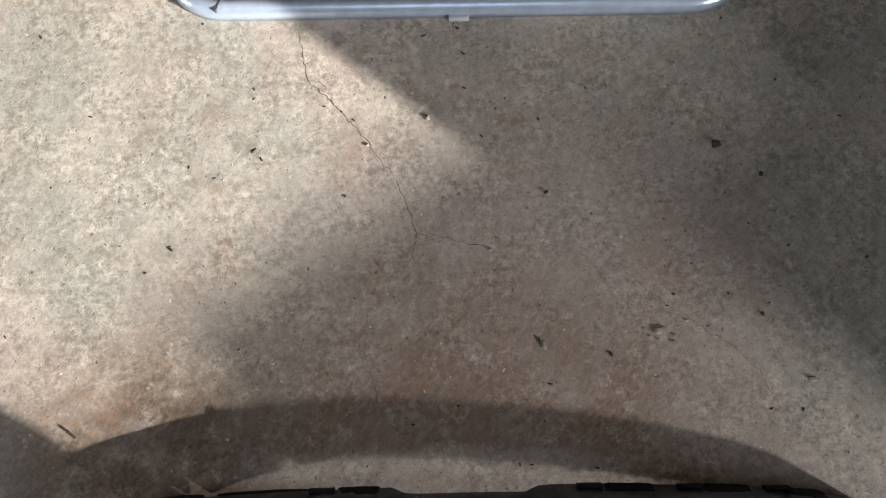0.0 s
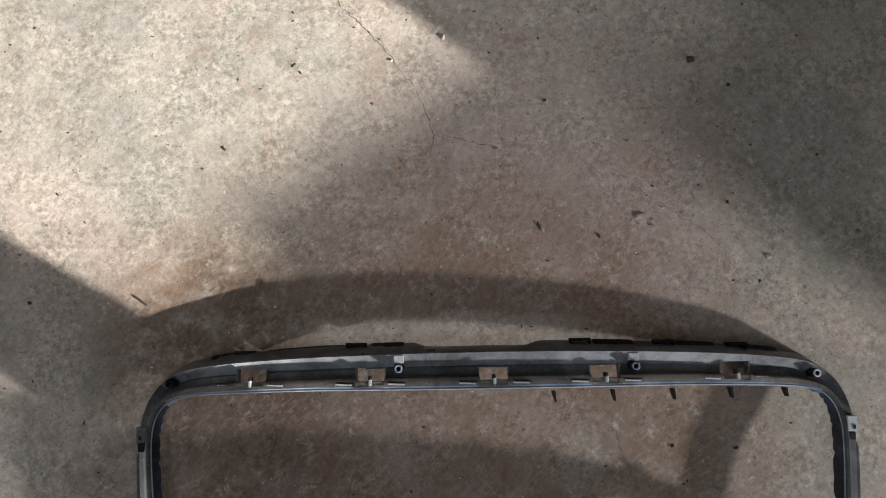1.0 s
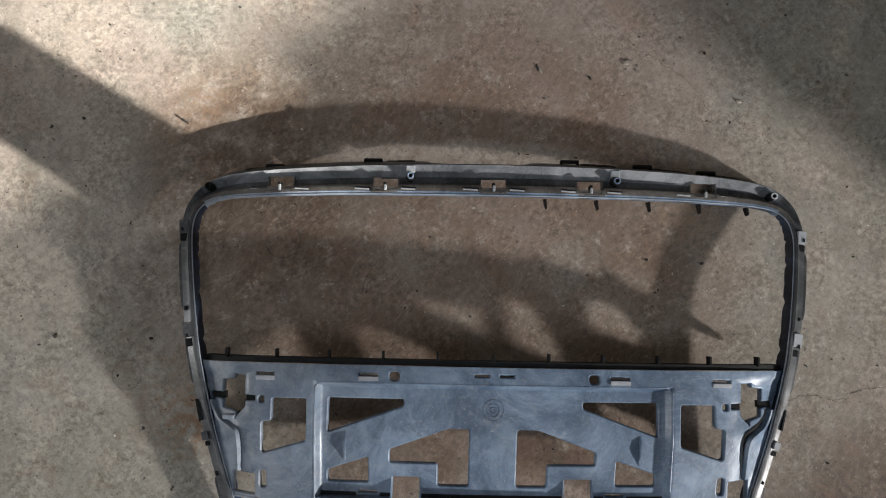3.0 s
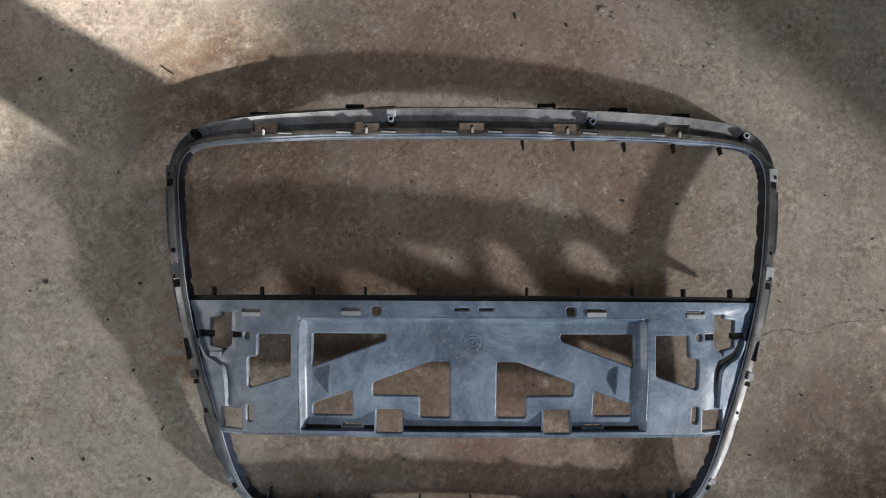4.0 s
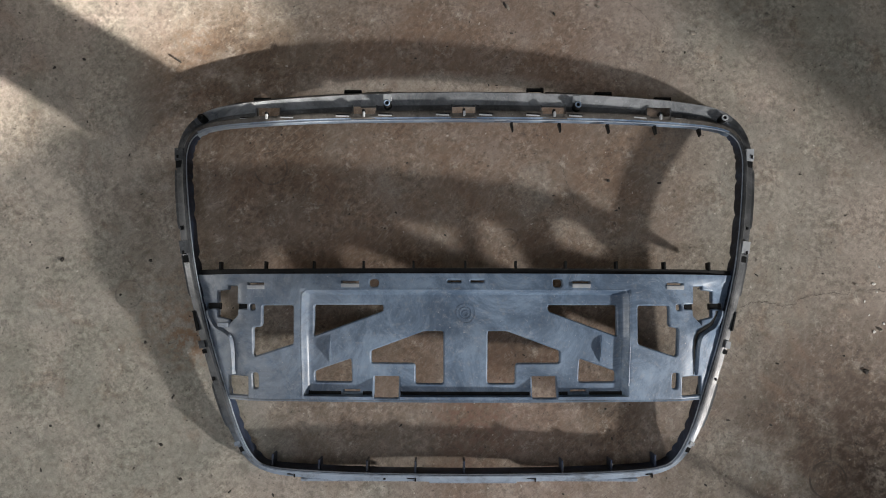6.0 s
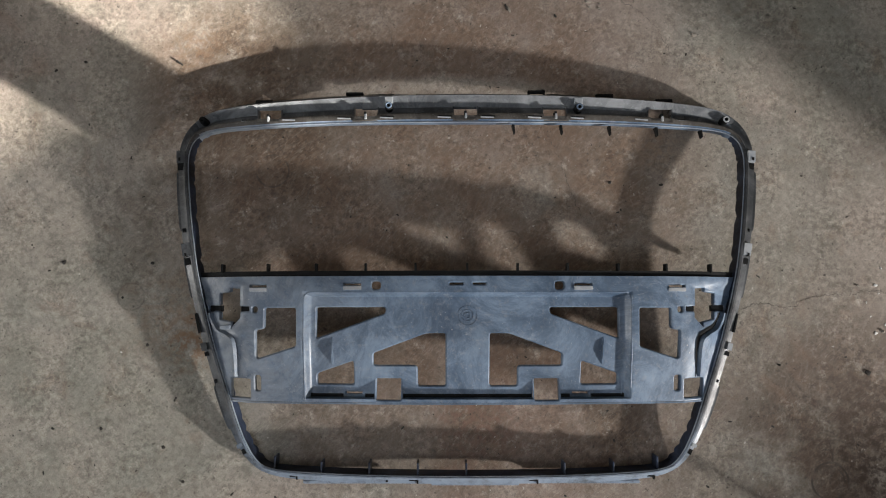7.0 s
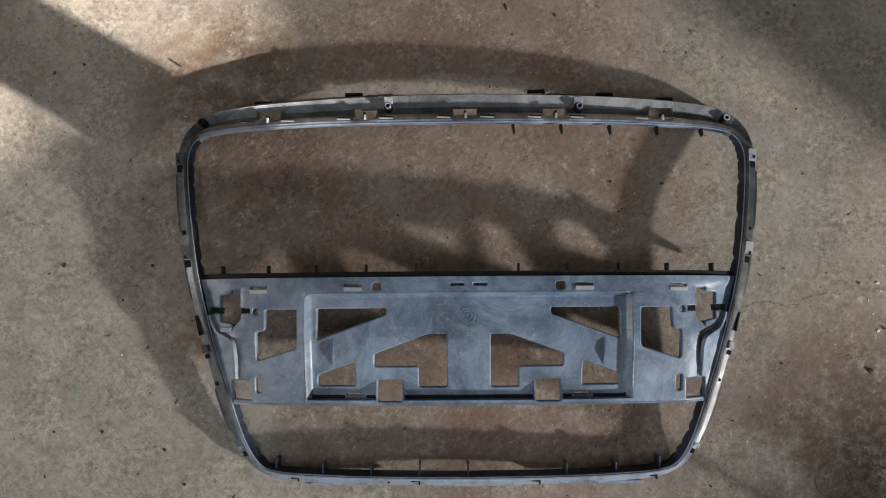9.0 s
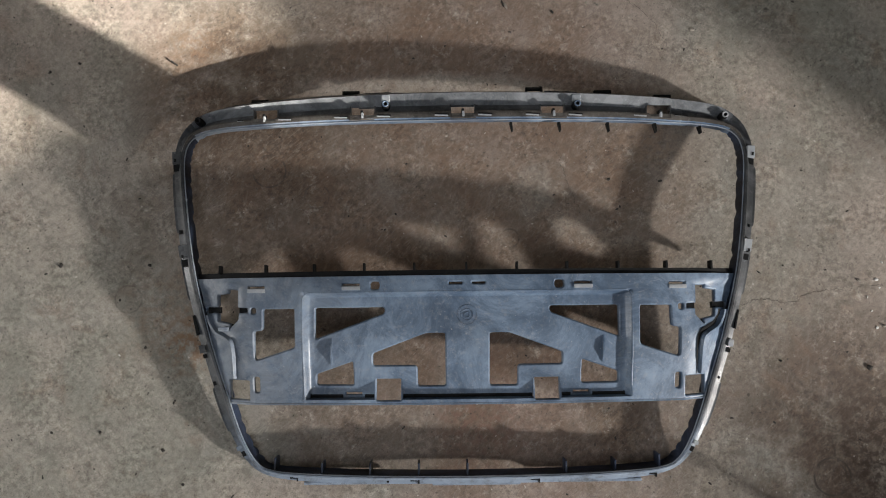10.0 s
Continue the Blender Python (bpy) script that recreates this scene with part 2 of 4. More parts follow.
def plastic(name, dark, pale, rough, dust, gloss=0.5, lightened=None):
    """Moulded plastic. The last argument: an axis, two places along it between which light is painted on as a paler
    tone, the share and the colour.
    """
    m, nt, b = material(name)
    k = Net(nt)
    wear = k.span(k.noise(11, 9, 0.76, warp=0.6), 0.36, 0.66)
    fine = k.span(k.noise(120, 4, 0.7), 0.50, 0.75)
    col = k.mix(wear, dark, pale)
    col = k.mix(k.math("MULTIPLY", fine, dust), col, (0.36, 0.36, 0.35))
    if lightened:
        axis, start, end, share, tone = lightened
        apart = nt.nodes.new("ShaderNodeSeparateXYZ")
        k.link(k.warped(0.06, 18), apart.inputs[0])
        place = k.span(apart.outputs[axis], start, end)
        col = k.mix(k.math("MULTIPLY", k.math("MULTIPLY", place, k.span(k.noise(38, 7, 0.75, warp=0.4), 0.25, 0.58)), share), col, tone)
    # smudges and hazy scuffing
    smudge = k.math("MULTIPLY", k.span(k.noise(7.5, 6, 0.66, warp=1.0), 0.50, 0.66), k.span(k.noise(60, 5, 0.7), 0.25, 0.60))
    col = k.mix(k.math("MULTIPLY", smudge, min(1.0, dust * 1.9)), col, dark)
    haze = k.math("MULTIPLY", k.span(k.noise(19, 8, 0.78, warp=0.8), 0.54, 0.68), k.span(k.noise(150, 5, 0.75), 0.40, 0.66))
    col = k.mix(k.math("MULTIPLY", haze, dust * 1.3), col, (0.46, 0.47, 0.475))
    # scratches and specks
    for angle in (12, 74, 140):
        turned = nt.nodes.new("ShaderNodeMapping")
        turned.inputs["Rotation"].default_value = (0, 0, radians(angle))
        turned.vector_type = "TEXTURE"
        turned.inputs["Scale"].default_value = (1 / 34, 1 / 560, 1 / 34)
        k.link(k.co, turned.inputs["Vector"])
        col = k.mix(k.math("MULTIPLY", k.span(k.noise(1.0, 2, 0.5, turned.outputs[0]), 0.69, 0.77), dust), col, (0.42, 0.44, 0.46))
    col = k.mix(k.math("MULTIPLY", k.span(k.noise(260, 2, 0.5), 0.70, 0.78), dust * 2), col, (0.48, 0.48, 0.47))
    k.link(col, b.inputs["Base Color"])
    k.link(k.span(k.noise(14, 5), 0.3, 0.7, rough - 0.08, rough + 0.14), b.inputs["Roughness"])
    b.inputs["Specular IOR Level"].default_value = gloss
    k.link(k.bump(k.noise(300, 3), 0.12, 0.0006), b.inputs["Normal"])
    return m


def plain(name, colour, rough, metal=0.0, scale=40, vary=0.25):
    m, nt, b = material(name)
    k = Net(nt)
    k.link(k.mix(k.span(k.noise(scale, 4), 0.35, 0.7), tuple(c * (1 - vary) for c in colour), tuple(min(1, c * (1 + vary)) for c in colour)), b.inputs["Base Color"])
    b.inputs["Roughness"].default_value, b.inputs["Metallic"].default_value = rough, metal
    return m


CONCRETE = concrete()
# Paler towards the foot: the lip's sky reflection put into the colour.
GREY = plastic("dusty_grey_plastic", (0.034, 0.037, 0.040), (0.120, 0.127, 0.136), 0.34, 0.13, 0.45, lightened=("Y", -0.15, -0.25, 0.72, (0.30, 0.375, 0.48)))
# Paler to the left: scuff haze plus brightness the lamps lack there, as colour.
PANEL = plastic("blue_grey_plastic", (0.062, 0.098, 0.155), (0.205, 0.280, 0.380), 0.40, 0.30, lightened=("X", -0.05, -0.42, 0.60, (0.36, 0.385, 0.41)))
# Black parts, and stand-in for shade in slots, pockets and along the ridge.
BLACK = plastic("black_plastic_and_shade", (0.006, 0.0065, 0.007), (0.012, 0.0125, 0.013), 0.60, 0.02, 0.18)
WORN = plastic("scuffed_pale_plastic", (0.30, 0.33, 0.36), (0.46, 0.48, 0.50), 0.40, 0.3)
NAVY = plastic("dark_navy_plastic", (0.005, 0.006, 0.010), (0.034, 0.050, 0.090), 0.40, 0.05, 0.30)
SCUFF = plastic("scuffed_grey_plastic", (0.195, 0.232, 0.282), (0.40, 0.445, 0.50), 0.36, 0.3)
# Paler copy of the rim's grey for the lit ledge of the channel.
LIT_BAND = plastic("lit_band_plastic", (0.09, 0.097, 0.105), (0.25, 0.265, 0.28), 0.28, 0.16)
# Rail brown: warm bounce light put into the colour along with dust.
RAIL = plastic("warm_dusted_plastic", (0.050, 0.046, 0.042), (0.140, 0.130, 0.118), 0.50, 0.2, 0.35)
SILVER = plain("silver_paint", (0.44, 0.52, 0.64), 0.30, 0.55, 60, 0.08)
CRACK = plain("crack_dirt", (0.11, 0.098, 0.085), 0.95)
STONE = plain("pebble_stone", (0.30, 0.27, 0.23), 0.9)
DIRT = plain("dark_debris", (0.045, 0.04, 0.035), 0.9)
FLAKE = plain("white_paint", (0.72, 0.71, 0.68), 0.7)
FROSTED = plain("frosted_pane", (0.75, 0.75, 0.72), 0.6, 0, 12, 0.08)
PLASTER = plain("wall_plaster", (0.20, 0.19, 0.175), 0.9, 0, 3, 0.12)

# ---- mesh helpers ----


def mesh_of(bm, name, mat, smooth=False):
    me = bpy.data.meshes.new(name)
    bmesh.ops.recalc_face_normals(bm, faces=bm.faces)
    bm.to_mesh(me)
    bm.free()
    me.materials.append(mat)
    if smooth:
        for p in me.polygons:
            p.use_smooth = True
    return me


def part(name, bm, mat, parent=None, label="", smooth=False):
    ob = new(name, mesh_of(bm, name, mat, smooth))
    ob.parent = parent
    return tagged(ob, label)


def box(bm, x0, x1, y0, y1, z0, z1, turn=None, bevel=0.0):
    made = bmesh.ops.create_cube(bm, size=1)["verts"]
    for v in made:
        v.co = Vector(((x0 + x1) / 2 + v.co.x * (x1 - x0), (y0 + y1) / 2 + v.co.y * (y1 - y0), (z0 + z1) / 2 + v.co.z * (z1 - z0)))
        if turn:
            v.co = turn @ v.co
    if bevel:
        edges = list({e for v in made for e in v.link_edges})
        bmesh.ops.bevel(bm, geom=edges, offset=bevel, segments=2, affect="EDGES", profile=0.5)
    return bm


def boxed(*args, **kw):
    return box(bmesh.new(), *args, **kw)


def smooth(a, b, x):
    t = min(1.0, max(0.0, (x - a) / (b - a)))
    return t * t * (3 - 2 * t)


def spline(points, steps):
    """A Catmull-Rom curve through 2D points."""
    pts = [Vector(p) for p in points]
    pts = [2 * pts[0] - pts[1], *pts, 2 * pts[-1] - pts[-2]]
    out = []
    for i in range(1, len(pts) - 2):
        p0, p1, p2, p3 = pts[i - 1:i + 3]
        for s in range(steps):
            t = s / steps
            out.append(0.5 * (2 * p1 + (p2 - p0) * t + (2 * p0 - 5 * p1 + 4 * p2 - p3) * t * t + (3 * p1 - p0 - 3 * p2 + p3) * t ** 3))
    return out + [pts[-2]]


def rounded(corners, r, steps=4):
    """A closed outline with its corners rounded off."""
    out, n = [], len(corners)
    for i in range(n):
        a, b, c = (Vector(corners[(i + j) % n]) for j in (-1, 0, 1))
        q = min(r, (a - b).length * 0.45, (c - b).length * 0.45)
        p, s = b + (a - b).normalized() * q, b + (c - b).normalized() * q
        for k in range(steps + 1):
            t = k / steps
            out.append((1 - t) ** 2 * p + 2 * t * (1 - t) * b + t * t * s)
    return out


# ---- the grille frame: its crown, outlines and section ----
CROWN_Y = (-0.40, -0.29, -0.25, -0.17, -0.08, -0.01, 0.02, 0.10, 0.20, 0.27, 0.32)
CROWN_Z = (0.040, 0.050, 0.061, 0.086, 0.107, 0.111, 0.110, 0.100, 0.0885, 0.070, 0.058)


# the flanks dip below the crown towards their edge
EDGE_Y, EDGE_X = (-0.277, -0.242, -0.185, -0.105, -0.01, 0.06, 0.14), (0.331, 0.3505, 0.3655, 0.388, 0.4105, 0.4235, 0.4365)
DIP_Y = (-0.25, -0.20, -0.16, -0.12, -0.08, -0.04, 0.0, 0.04, 0.08, 0.12)
DIP_Z = (0.002, 0.008, 0.016, 0.0185, 0.020, 0.0165, 0.0125, 0.006, 0.0015, 0)


def dip(x, y):
    edge = float(np.interp(y, EDGE_Y, EDGE_X))
    return float(np.interp(y, DIP_Y, DIP_Z)) * smooth(edge - 0.045, edge, abs(x))


def crown(x, y):
    """The height of the arched frame over the floor."""
    return float(np.interp(y, CROWN_Y, CROWN_Z)) - 0.19 * x * x - dip(x, y)


def spread(x, y):
    """Widens what lies on the dipping flanks."""
    return x * (1 + 0.97 * dip(x, y))


OUTER = ((0, -0.3045), (0.15, -0.304), (0.255, -0.3005), (0.307, -0.2935), (0.338, -0.277), (0.361, -0.243), (0.385, -0.185),
         (0.4085, -0.105), (0.430, -0.01), (0.4455, 0.07), (0.458, 0.15), (0.4625, 0.20), (0.460, 0.240), (0.447, 0.270),
         (0.418, 0.294), (0.36, 0.305), (0.25, 0.313), (0.12, 0.3175), (0, 0.319))
INNER = ((0, -0.2915), (0.15, -0.2905), (0.243, -0.288), (0.298, -0.284), (0.325, -0.273), (0.3455, -0.2385), (0.364, -0.185),
         (0.388, -0.105), (0.4105, -0.01), (0.4235, 0.06), (0.4365, 0.14), (0.443, 0.19), (0.4425, 0.222), (0.431, 0.244),
         (0.400, 0.2530), (0.34, 0.2565), (0.24, 0.259), (0.12, 0.2590), (0, 0.2590))
# section from the inner wall's foot over the lip to the outer foot: across (0 to 1), down
TOP = ((0, -0.024), (0, -0.0115), (0.065, -0.006), (0.20, -0.006), (0.245, -0.0075), (0.265, -0.019), (0.44, -0.0215), (0.48, -0.0205), (0.76, -0.0085), (0.79, -0.0105), (1, -0.052))
SIDE = ((0, -0.031), (0, -0.0045), (0.10, 0), (0.26, 0.0), (0.32, -0.0012), (0.40, -0.0030), (0.58, -0.0046), (0.72, -0.0058), (0.90, -0.0074), (0.95, -0.010), (1, -0.036))
STEPS = 8

grille = tagged(new("car_grille_frame"), "grey plastic car grille frame lying face down on concrete, arched, dusty", "car part")


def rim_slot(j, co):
    """The finish of a strip of the section: grey, navy on the inner wall, dust and warm bounce on the top rail, painted
    light on the head's inner wall and ledge.
    """
    # Head's inner wall: the light on it put in as paler panel plastic.
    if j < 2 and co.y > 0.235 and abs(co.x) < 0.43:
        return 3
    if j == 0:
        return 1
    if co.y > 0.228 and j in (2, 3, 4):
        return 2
    # Ledge: its lit band put in as a paler grey.
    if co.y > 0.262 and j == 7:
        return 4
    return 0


def rim_mesh():
    half_out, half_in = spline(OUTER, STEPS), spline(INNER, STEPS)
    loop = [(o, i, k / STEPS, 1) for k, (o, i) in enumerate(zip(half_out, half_in))]
    loop += [(Vector((-o.x, o.y)), Vector((-i.x, i.y)), k, -1) for o, i, k, _ in reversed(loop[1:-1])]
    bm = bmesh.new()
    rings = []
    for o, i, k, side in loop:
        w = smooth(11.2, 14.2, k)
        rail = crown(i.x, i.y)
        notch = w * (1 - smooth(0.065, 0.085, abs(i.x + 0.020)))
        ring = []
        for j, ((ua, da), (ub, db)) in enumerate(zip(SIDE, TOP)):
            u, d = ua + (ub - ua) * w, da + (db - da) * w
            z = rail + d
            foot = 1 - smooth(3.6, 5.6, k)
            if j == 0:
                u -= 0.25 * foot
                z -= 0.004 * foot
            if j in (7, 8, 9):
                z -= 0.004 * w * (1 - smooth(0.0, 0.36, abs(i.x)))
            if j in (7, 8, 9):
                z -= 0.004 * w * smooth(-0.10, -0.28, i.x)
            if j == 10:
                z += 0.010 * w * smooth(0.0, -0.28, i.x)
                z += (1 - w) * (0.021 - 0.013 * foot)
                u, z = u - 0.10 * notch, z + 0.009 * notch
            if j == 0 and w < 0.9 and k > 4:
                z += 0.008
                u -= 0.0038 * min(1.0, 2.2 * abs(math.sin(k * math.pi * 2.3 + 0.4 * math.sin(7 * k)))) / (o - i).length
            p = i.lerp(o, u)
            ring.append(bm.verts.new((p.x, p.y, max(z, 0.0015))))
        rings.append(ring)
    for a, b in zip(rings, rings[1:] + rings[:1]):
        for j in range(len(a) - 1):
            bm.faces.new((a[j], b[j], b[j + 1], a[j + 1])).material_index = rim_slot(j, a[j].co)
    return bm


def inner_bead():
    """A pale bead round the inside of the lip: the bevel's sky glint put into colour."""
    half = spline(INNER, STEPS)
    loop = half + [Vector((-p.x, p.y)) for p in reversed(half[1:-1])]
    return [Vector((p.x, p.y, max(crown(p.x, p.y) - 0.0028 - 0.006 * smooth(0.225, 0.25, p.y), 0.004))) for p in loop]


CLIP_X = (-0.318, -0.160, -0.001, 0.142, 0.315)


def cut(bm, co, no):
    bmesh.ops.bisect_plane(bm, geom=bm.verts[:] + bm.edges[:] + bm.faces[:], plane_co=co, plane_no=no, dist=1e-6)


def build_rim():
    bm = rim_mesh()
    for x in CLIP_X:
        for e in (-0.0185, 0.0185):
            cut(bm, (x + e, 0, 0), (1, 0, 0))
    for y in (0.2650, 0.2865):
        cut(bm, (0, y, 0), (0, 1, 0))
    gone = [f for f in bm.faces if 0.2650 < f.calc_center_median().y < 0.2865 and f.calc_center_median().z > 0.03
            and any(abs(f.calc_center_median().x - x) < 0.0185 for x in CLIP_X)]
    bmesh.ops.delete(bm, geom=gone, context="FACES")
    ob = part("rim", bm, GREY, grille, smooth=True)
    for mat in (NAVY, RAIL, PANEL, LIT_BAND):
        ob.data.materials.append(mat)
    mod = ob.modifiers.new("wall", "SOLIDIFY")
    mod.thickness, mod.offset = 0.0025, -1
    mod = ob.modifiers.new("edges", "EDGE_SPLIT")
    mod.split_angle = radians(35)
    return ob


# ---- the panel across the frame ----
RECESS = (-0.242, 0.242, -0.170, -0.013)
DEPTH = 0.013


def mirrored(shape):
    return [(-x, y) for x, y in reversed(shape)]


MM = 0.001
HALF_HOLES = {  # millimetres, the half at -x
    "triangle": (((-229, -32), (-122, -32), (-122, -43), (-226, -80), (-229, -79)), 5),
    "side": (((-306, -33), (-256, -33), (-256, -92), (-316, -111), (-320, -108), (-320, -66), (-306, -65)), 5),
    "small": (((-229, -132), (-171, -112), (-170, -150), (-229, -150)), 5),
    "big": (((-143, -101), (-62, -71), (-32, -71), (-32, -152), (-76, -152), (-76, -121), (-143, -121)), 5),
    "square": (((-138, -139), (-99, -139), (-99, -173), (-138, -173)), 3),
    "corner": (((-361, -140), (-328, -140), (-329, -172), (-362, -172)), 3),
    "slot": (((-323, -134), (-312, -134), (-312, -160), (-323, -160)), 5),
    "round": (((-144, 6), (-128, 6), (-128, -8), (-144, -8)), 7),
    "dot": (((-325, -31), (-315, -31), (-315, -42), (-325, -42)), 5),
    "notch": (((-185, -159.5), (-158, -159.5), (-158, -165), (-185, -165)), 1),
    "clip_a": (((-328, 1), (-302, 1), (-302, -4), (-328, -4)), 1),
    "clip_b": (((-185, 3), (-158, 3), (-158, -2), (-185, -2)), 1),
    "clip_c": (((-28, 4), (-6, 4), (-6, -1), (-28, -1)), 2),
    "cross": (((-378, -11), (-361, -9), (-361, -3), (-344, -4), (-344, -31), (-328, -31), (-328, -40), (-343, -40), (-343, -49),
               (-358, -64), (-358, -56), (-378, -52), (-378, -40), (-397, -38), (-396, -29), (-378, -29)), 2),
}


def panel_height(x, y):
    x0, x1, y0, y1 = RECESS
    inside = min(smooth(x0 - 0.006, x0 + 0.008, x), smooth(x1 + 0.006, x1 - 0.008, x), smooth(y1 + 0.004, y1 - 0.005, y), smooth(y0 - 0.0005, y0 + 0.0015, y))
    pocket = 0.004 * smooth(0.335, 0.35, abs(x)) * smooth(-0.075, -0.055, y) * smooth(0.004, -0.006, y)
    return crown(x, y) - DEPTH * inside - pocket - 0.10 * max(0, abs(x) - 0.33)


def outward(line):
    """Unit ways out of a closed outline, point by point."""
    n = len(line)
    turn = sum(line[i - 1].x * line[i].y - line[i].x * line[i - 1].y for i in range(n))
    ways = [(line[(i + 1) % n] - line[i - 1]).normalized() for i in range(n)]
    return [Vector((w.y, -w.x)) * (1 if turn > 0 else -1) for w in ways]


def rolled_edge(line):
    """The rounded edge of an opening, rolling down into it."""
    bm, rings = bmesh.new(), []
    for p, out in zip(line, outward(line)):
        z = panel_height(p.x, p.y)
        ring = []
        for a, h in ((-0.0006, 0.0001), (0.0004, 0.0001), (0.0012, -0.0005), (0.0019, -0.0014), (0.0023, -0.0028), (0.0024, -0.0060), (0.0022, -0.0095)):
            q = p - out * a
            ring.append(bm.verts.new((q.x, q.y, z + h)))
        rings.append(ring)
    for a, b in zip(rings, rings[1:] + rings[:1]):
        for j in range(len(a) - 1):
            bm.faces.new((a[j], b[j], b[j + 1], a[j + 1]))
    return bm


def build_panel():
    bm = bmesh.new()
    edges = []

    def loop(points):
        vs = [bm.verts.new((p[0], p[1], 0)) for p in points]
        edges.extend(bm.edges.new((a, b)) for a, b in zip(vs, vs[1:] + vs[:1]))

    right = [(0.4155, 0.0130), (0.4115, -0.01), (0.3885, -0.105), (0.367, -0.1755)]
    loop(right + mirrored(right))
    holes = []
    for corners, r in HALF_HOLES.values():
        shape = [(spread(x * MM, y * MM), y * MM) for x, y in corners]
        for s in (shape, mirrored(shape)):
            line = rounded(s, r * MM)
            holes.append([p + out * 0.0012 for p, out in zip(line, outward(line))])
            loop(holes[-1])
    bmesh.ops.triangle_fill(bm, edges=edges, use_beauty=True)
    x0, x1, y0, y1 = RECESS
    for x in [*np.arange(-0.40, 0.401, 0.02), *(c + e for c in (x0, x1) for e in (-0.008, -0.006, -0.0045, -0.003, -0.0015, 0, 0.0015, 0.003, 0.0045, 0.006, 0.008))]:
        cut(bm, (float(x), 0, 0), (1, 0, 0))
    for y in [*np.arange(-0.16, 0.011, 0.017), *(y1 + e for e in (0.004, 0.002, -0.0005, -0.003, -0.005)), *(y0 + e for e in (-0.0005, 0.0005, 0.0015))]:
        cut(bm, (0, float(y), 0), (0, 1, 0))
    for f in bm.faces:
        if f.normal.z < 0:
            f.normal_flip()
    for v in bm.verts:
        v.co.z = panel_height(v.co.x, v.co.y)
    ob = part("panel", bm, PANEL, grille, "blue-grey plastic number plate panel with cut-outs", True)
    mod = ob.modifiers.new("wall", "SOLIDIFY")
    mod.thickness, mod.offset = 0.003, -1
    mod = ob.modifiers.new("edges", "EDGE_SPLIT")
    mod.split_angle = radians(35)
    return holes


def tube(bm, points, r, closed=True, sides=6):
    """A thin round bead along 3D points."""
    n, rings = len(points), []
    for i, p in enumerate(points):
        a, b = points[i - 1 if closed or i else 0], points[(i + 1) % n if closed or i < n - 1 else i]
        way = (b - a).normalized()
        side = way.cross(Vector((0, 0, 1))).normalized()
        up = side.cross(way)
        rings.append([bm.verts.new(p + (side * math.cos(t) + up * math.sin(t)) * r) for t in (2 * math.pi * k / sides for k in range(sides))])
    for a, b in zip(rings, rings[1:] + (rings[:1] if closed else [])):
        for k in range(sides):
            bm.faces.new((a[k], a[(k + 1) % sides], b[(k + 1) % sides], b[k]))
    return bm


build_rim()
# Added pale bead that paints the glint along the inner bevel.
part("rim_glint", tube(bmesh.new(), inner_bead(), 0.0011), SCUFF, grille, smooth=True)
for outline in build_panel():
    part("hole_edge", rolled_edge(outline), PANEL, grille, smooth=True)


def strip_wall(x0, x1, y, drop, up=0.0, thick=0.0025, n=40):
    """An upright wall that follows the crown."""
    bm = bmesh.new()
    cols = []
    for i in range(n + 1):
        x = x0 + (x1 - x0) * i / n
        z = panel_height(x, y)
        cols.append([bm.verts.new((x, y + dy, zz)) for dy, zz in ((0, z - drop), (0, z + up), (thick, z + up), (thick, z - drop))])
    for a, b in zip(cols, cols[1:]):
        for k in range(4):
            bm.faces.new((a[k], b[k], b[(k + 1) % 4], a[(k + 1) % 4]))
    bm.faces.new(cols[0])
    bm.faces.new(cols[-1][::-1])
    return bm


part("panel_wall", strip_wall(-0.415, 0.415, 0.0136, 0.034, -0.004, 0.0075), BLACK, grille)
# Black strips paint the shadowed wall along the recess's lower edge.
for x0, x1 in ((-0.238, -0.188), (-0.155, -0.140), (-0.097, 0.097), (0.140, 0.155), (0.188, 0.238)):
    part("shade_strip", strip_wall(x0, x1, -0.1685, 0.004, 0.0012, 0.0065, 16), BLACK, grille)
part("panel_wall", strip_wall(-0.367, 0.367, -0.1785, 0.018, 0.0008), PANEL, grille)


def fin(x, y0, y1, top, low, thick=0.0035, taper=0.0):
    return boxed(x - thick / 2, x + thick / 2, y0, y1, low, top, bevel=0.0005)


for k, x in enumerate((-0.375, -0.303, -0.2285, -0.153, -0.078, -0.0005, 0.075, 0.150, 0.2275, 0.302, 0.373)):
    z = crown(x, 0.02)
    part("tooth", fin(x, 0.019, 0.0325, z - 0.004, z - 0.018, 0.0030), BLACK, grille)
for x in (-0.300, -0.226, -0.151, -0.076, -0.001, 0.151, 0.228, 0.298):
    y = -0.2905 + 0.12 * max(0, abs(x) - 0.24)
    z = crown(x, y)
    part("tooth", fin(x, y, y + 0.0185, z - 0.007, max(z - 0.034, 0.002), 0.0030), NAVY, grille)
for x in (0.074, 0.150, 0.228, 0.305, 0.380):
    z = crown(x, 0.25)
    bm = fin(x, 0.2405, 0.2545 - 0.03 * max(0, x - 0.3), z - 0.008, z - 0.019, 0.0045)
    for v in bm.verts:
        v.co.x = x + (v.co.x - x) * (0.35 + 0.65 * smooth(0.2405, 0.250, v.co.y)) + 0.0022 * smooth(0.250, 0.2405, v.co.y)
    part("tooth", bm, BLACK, grille)


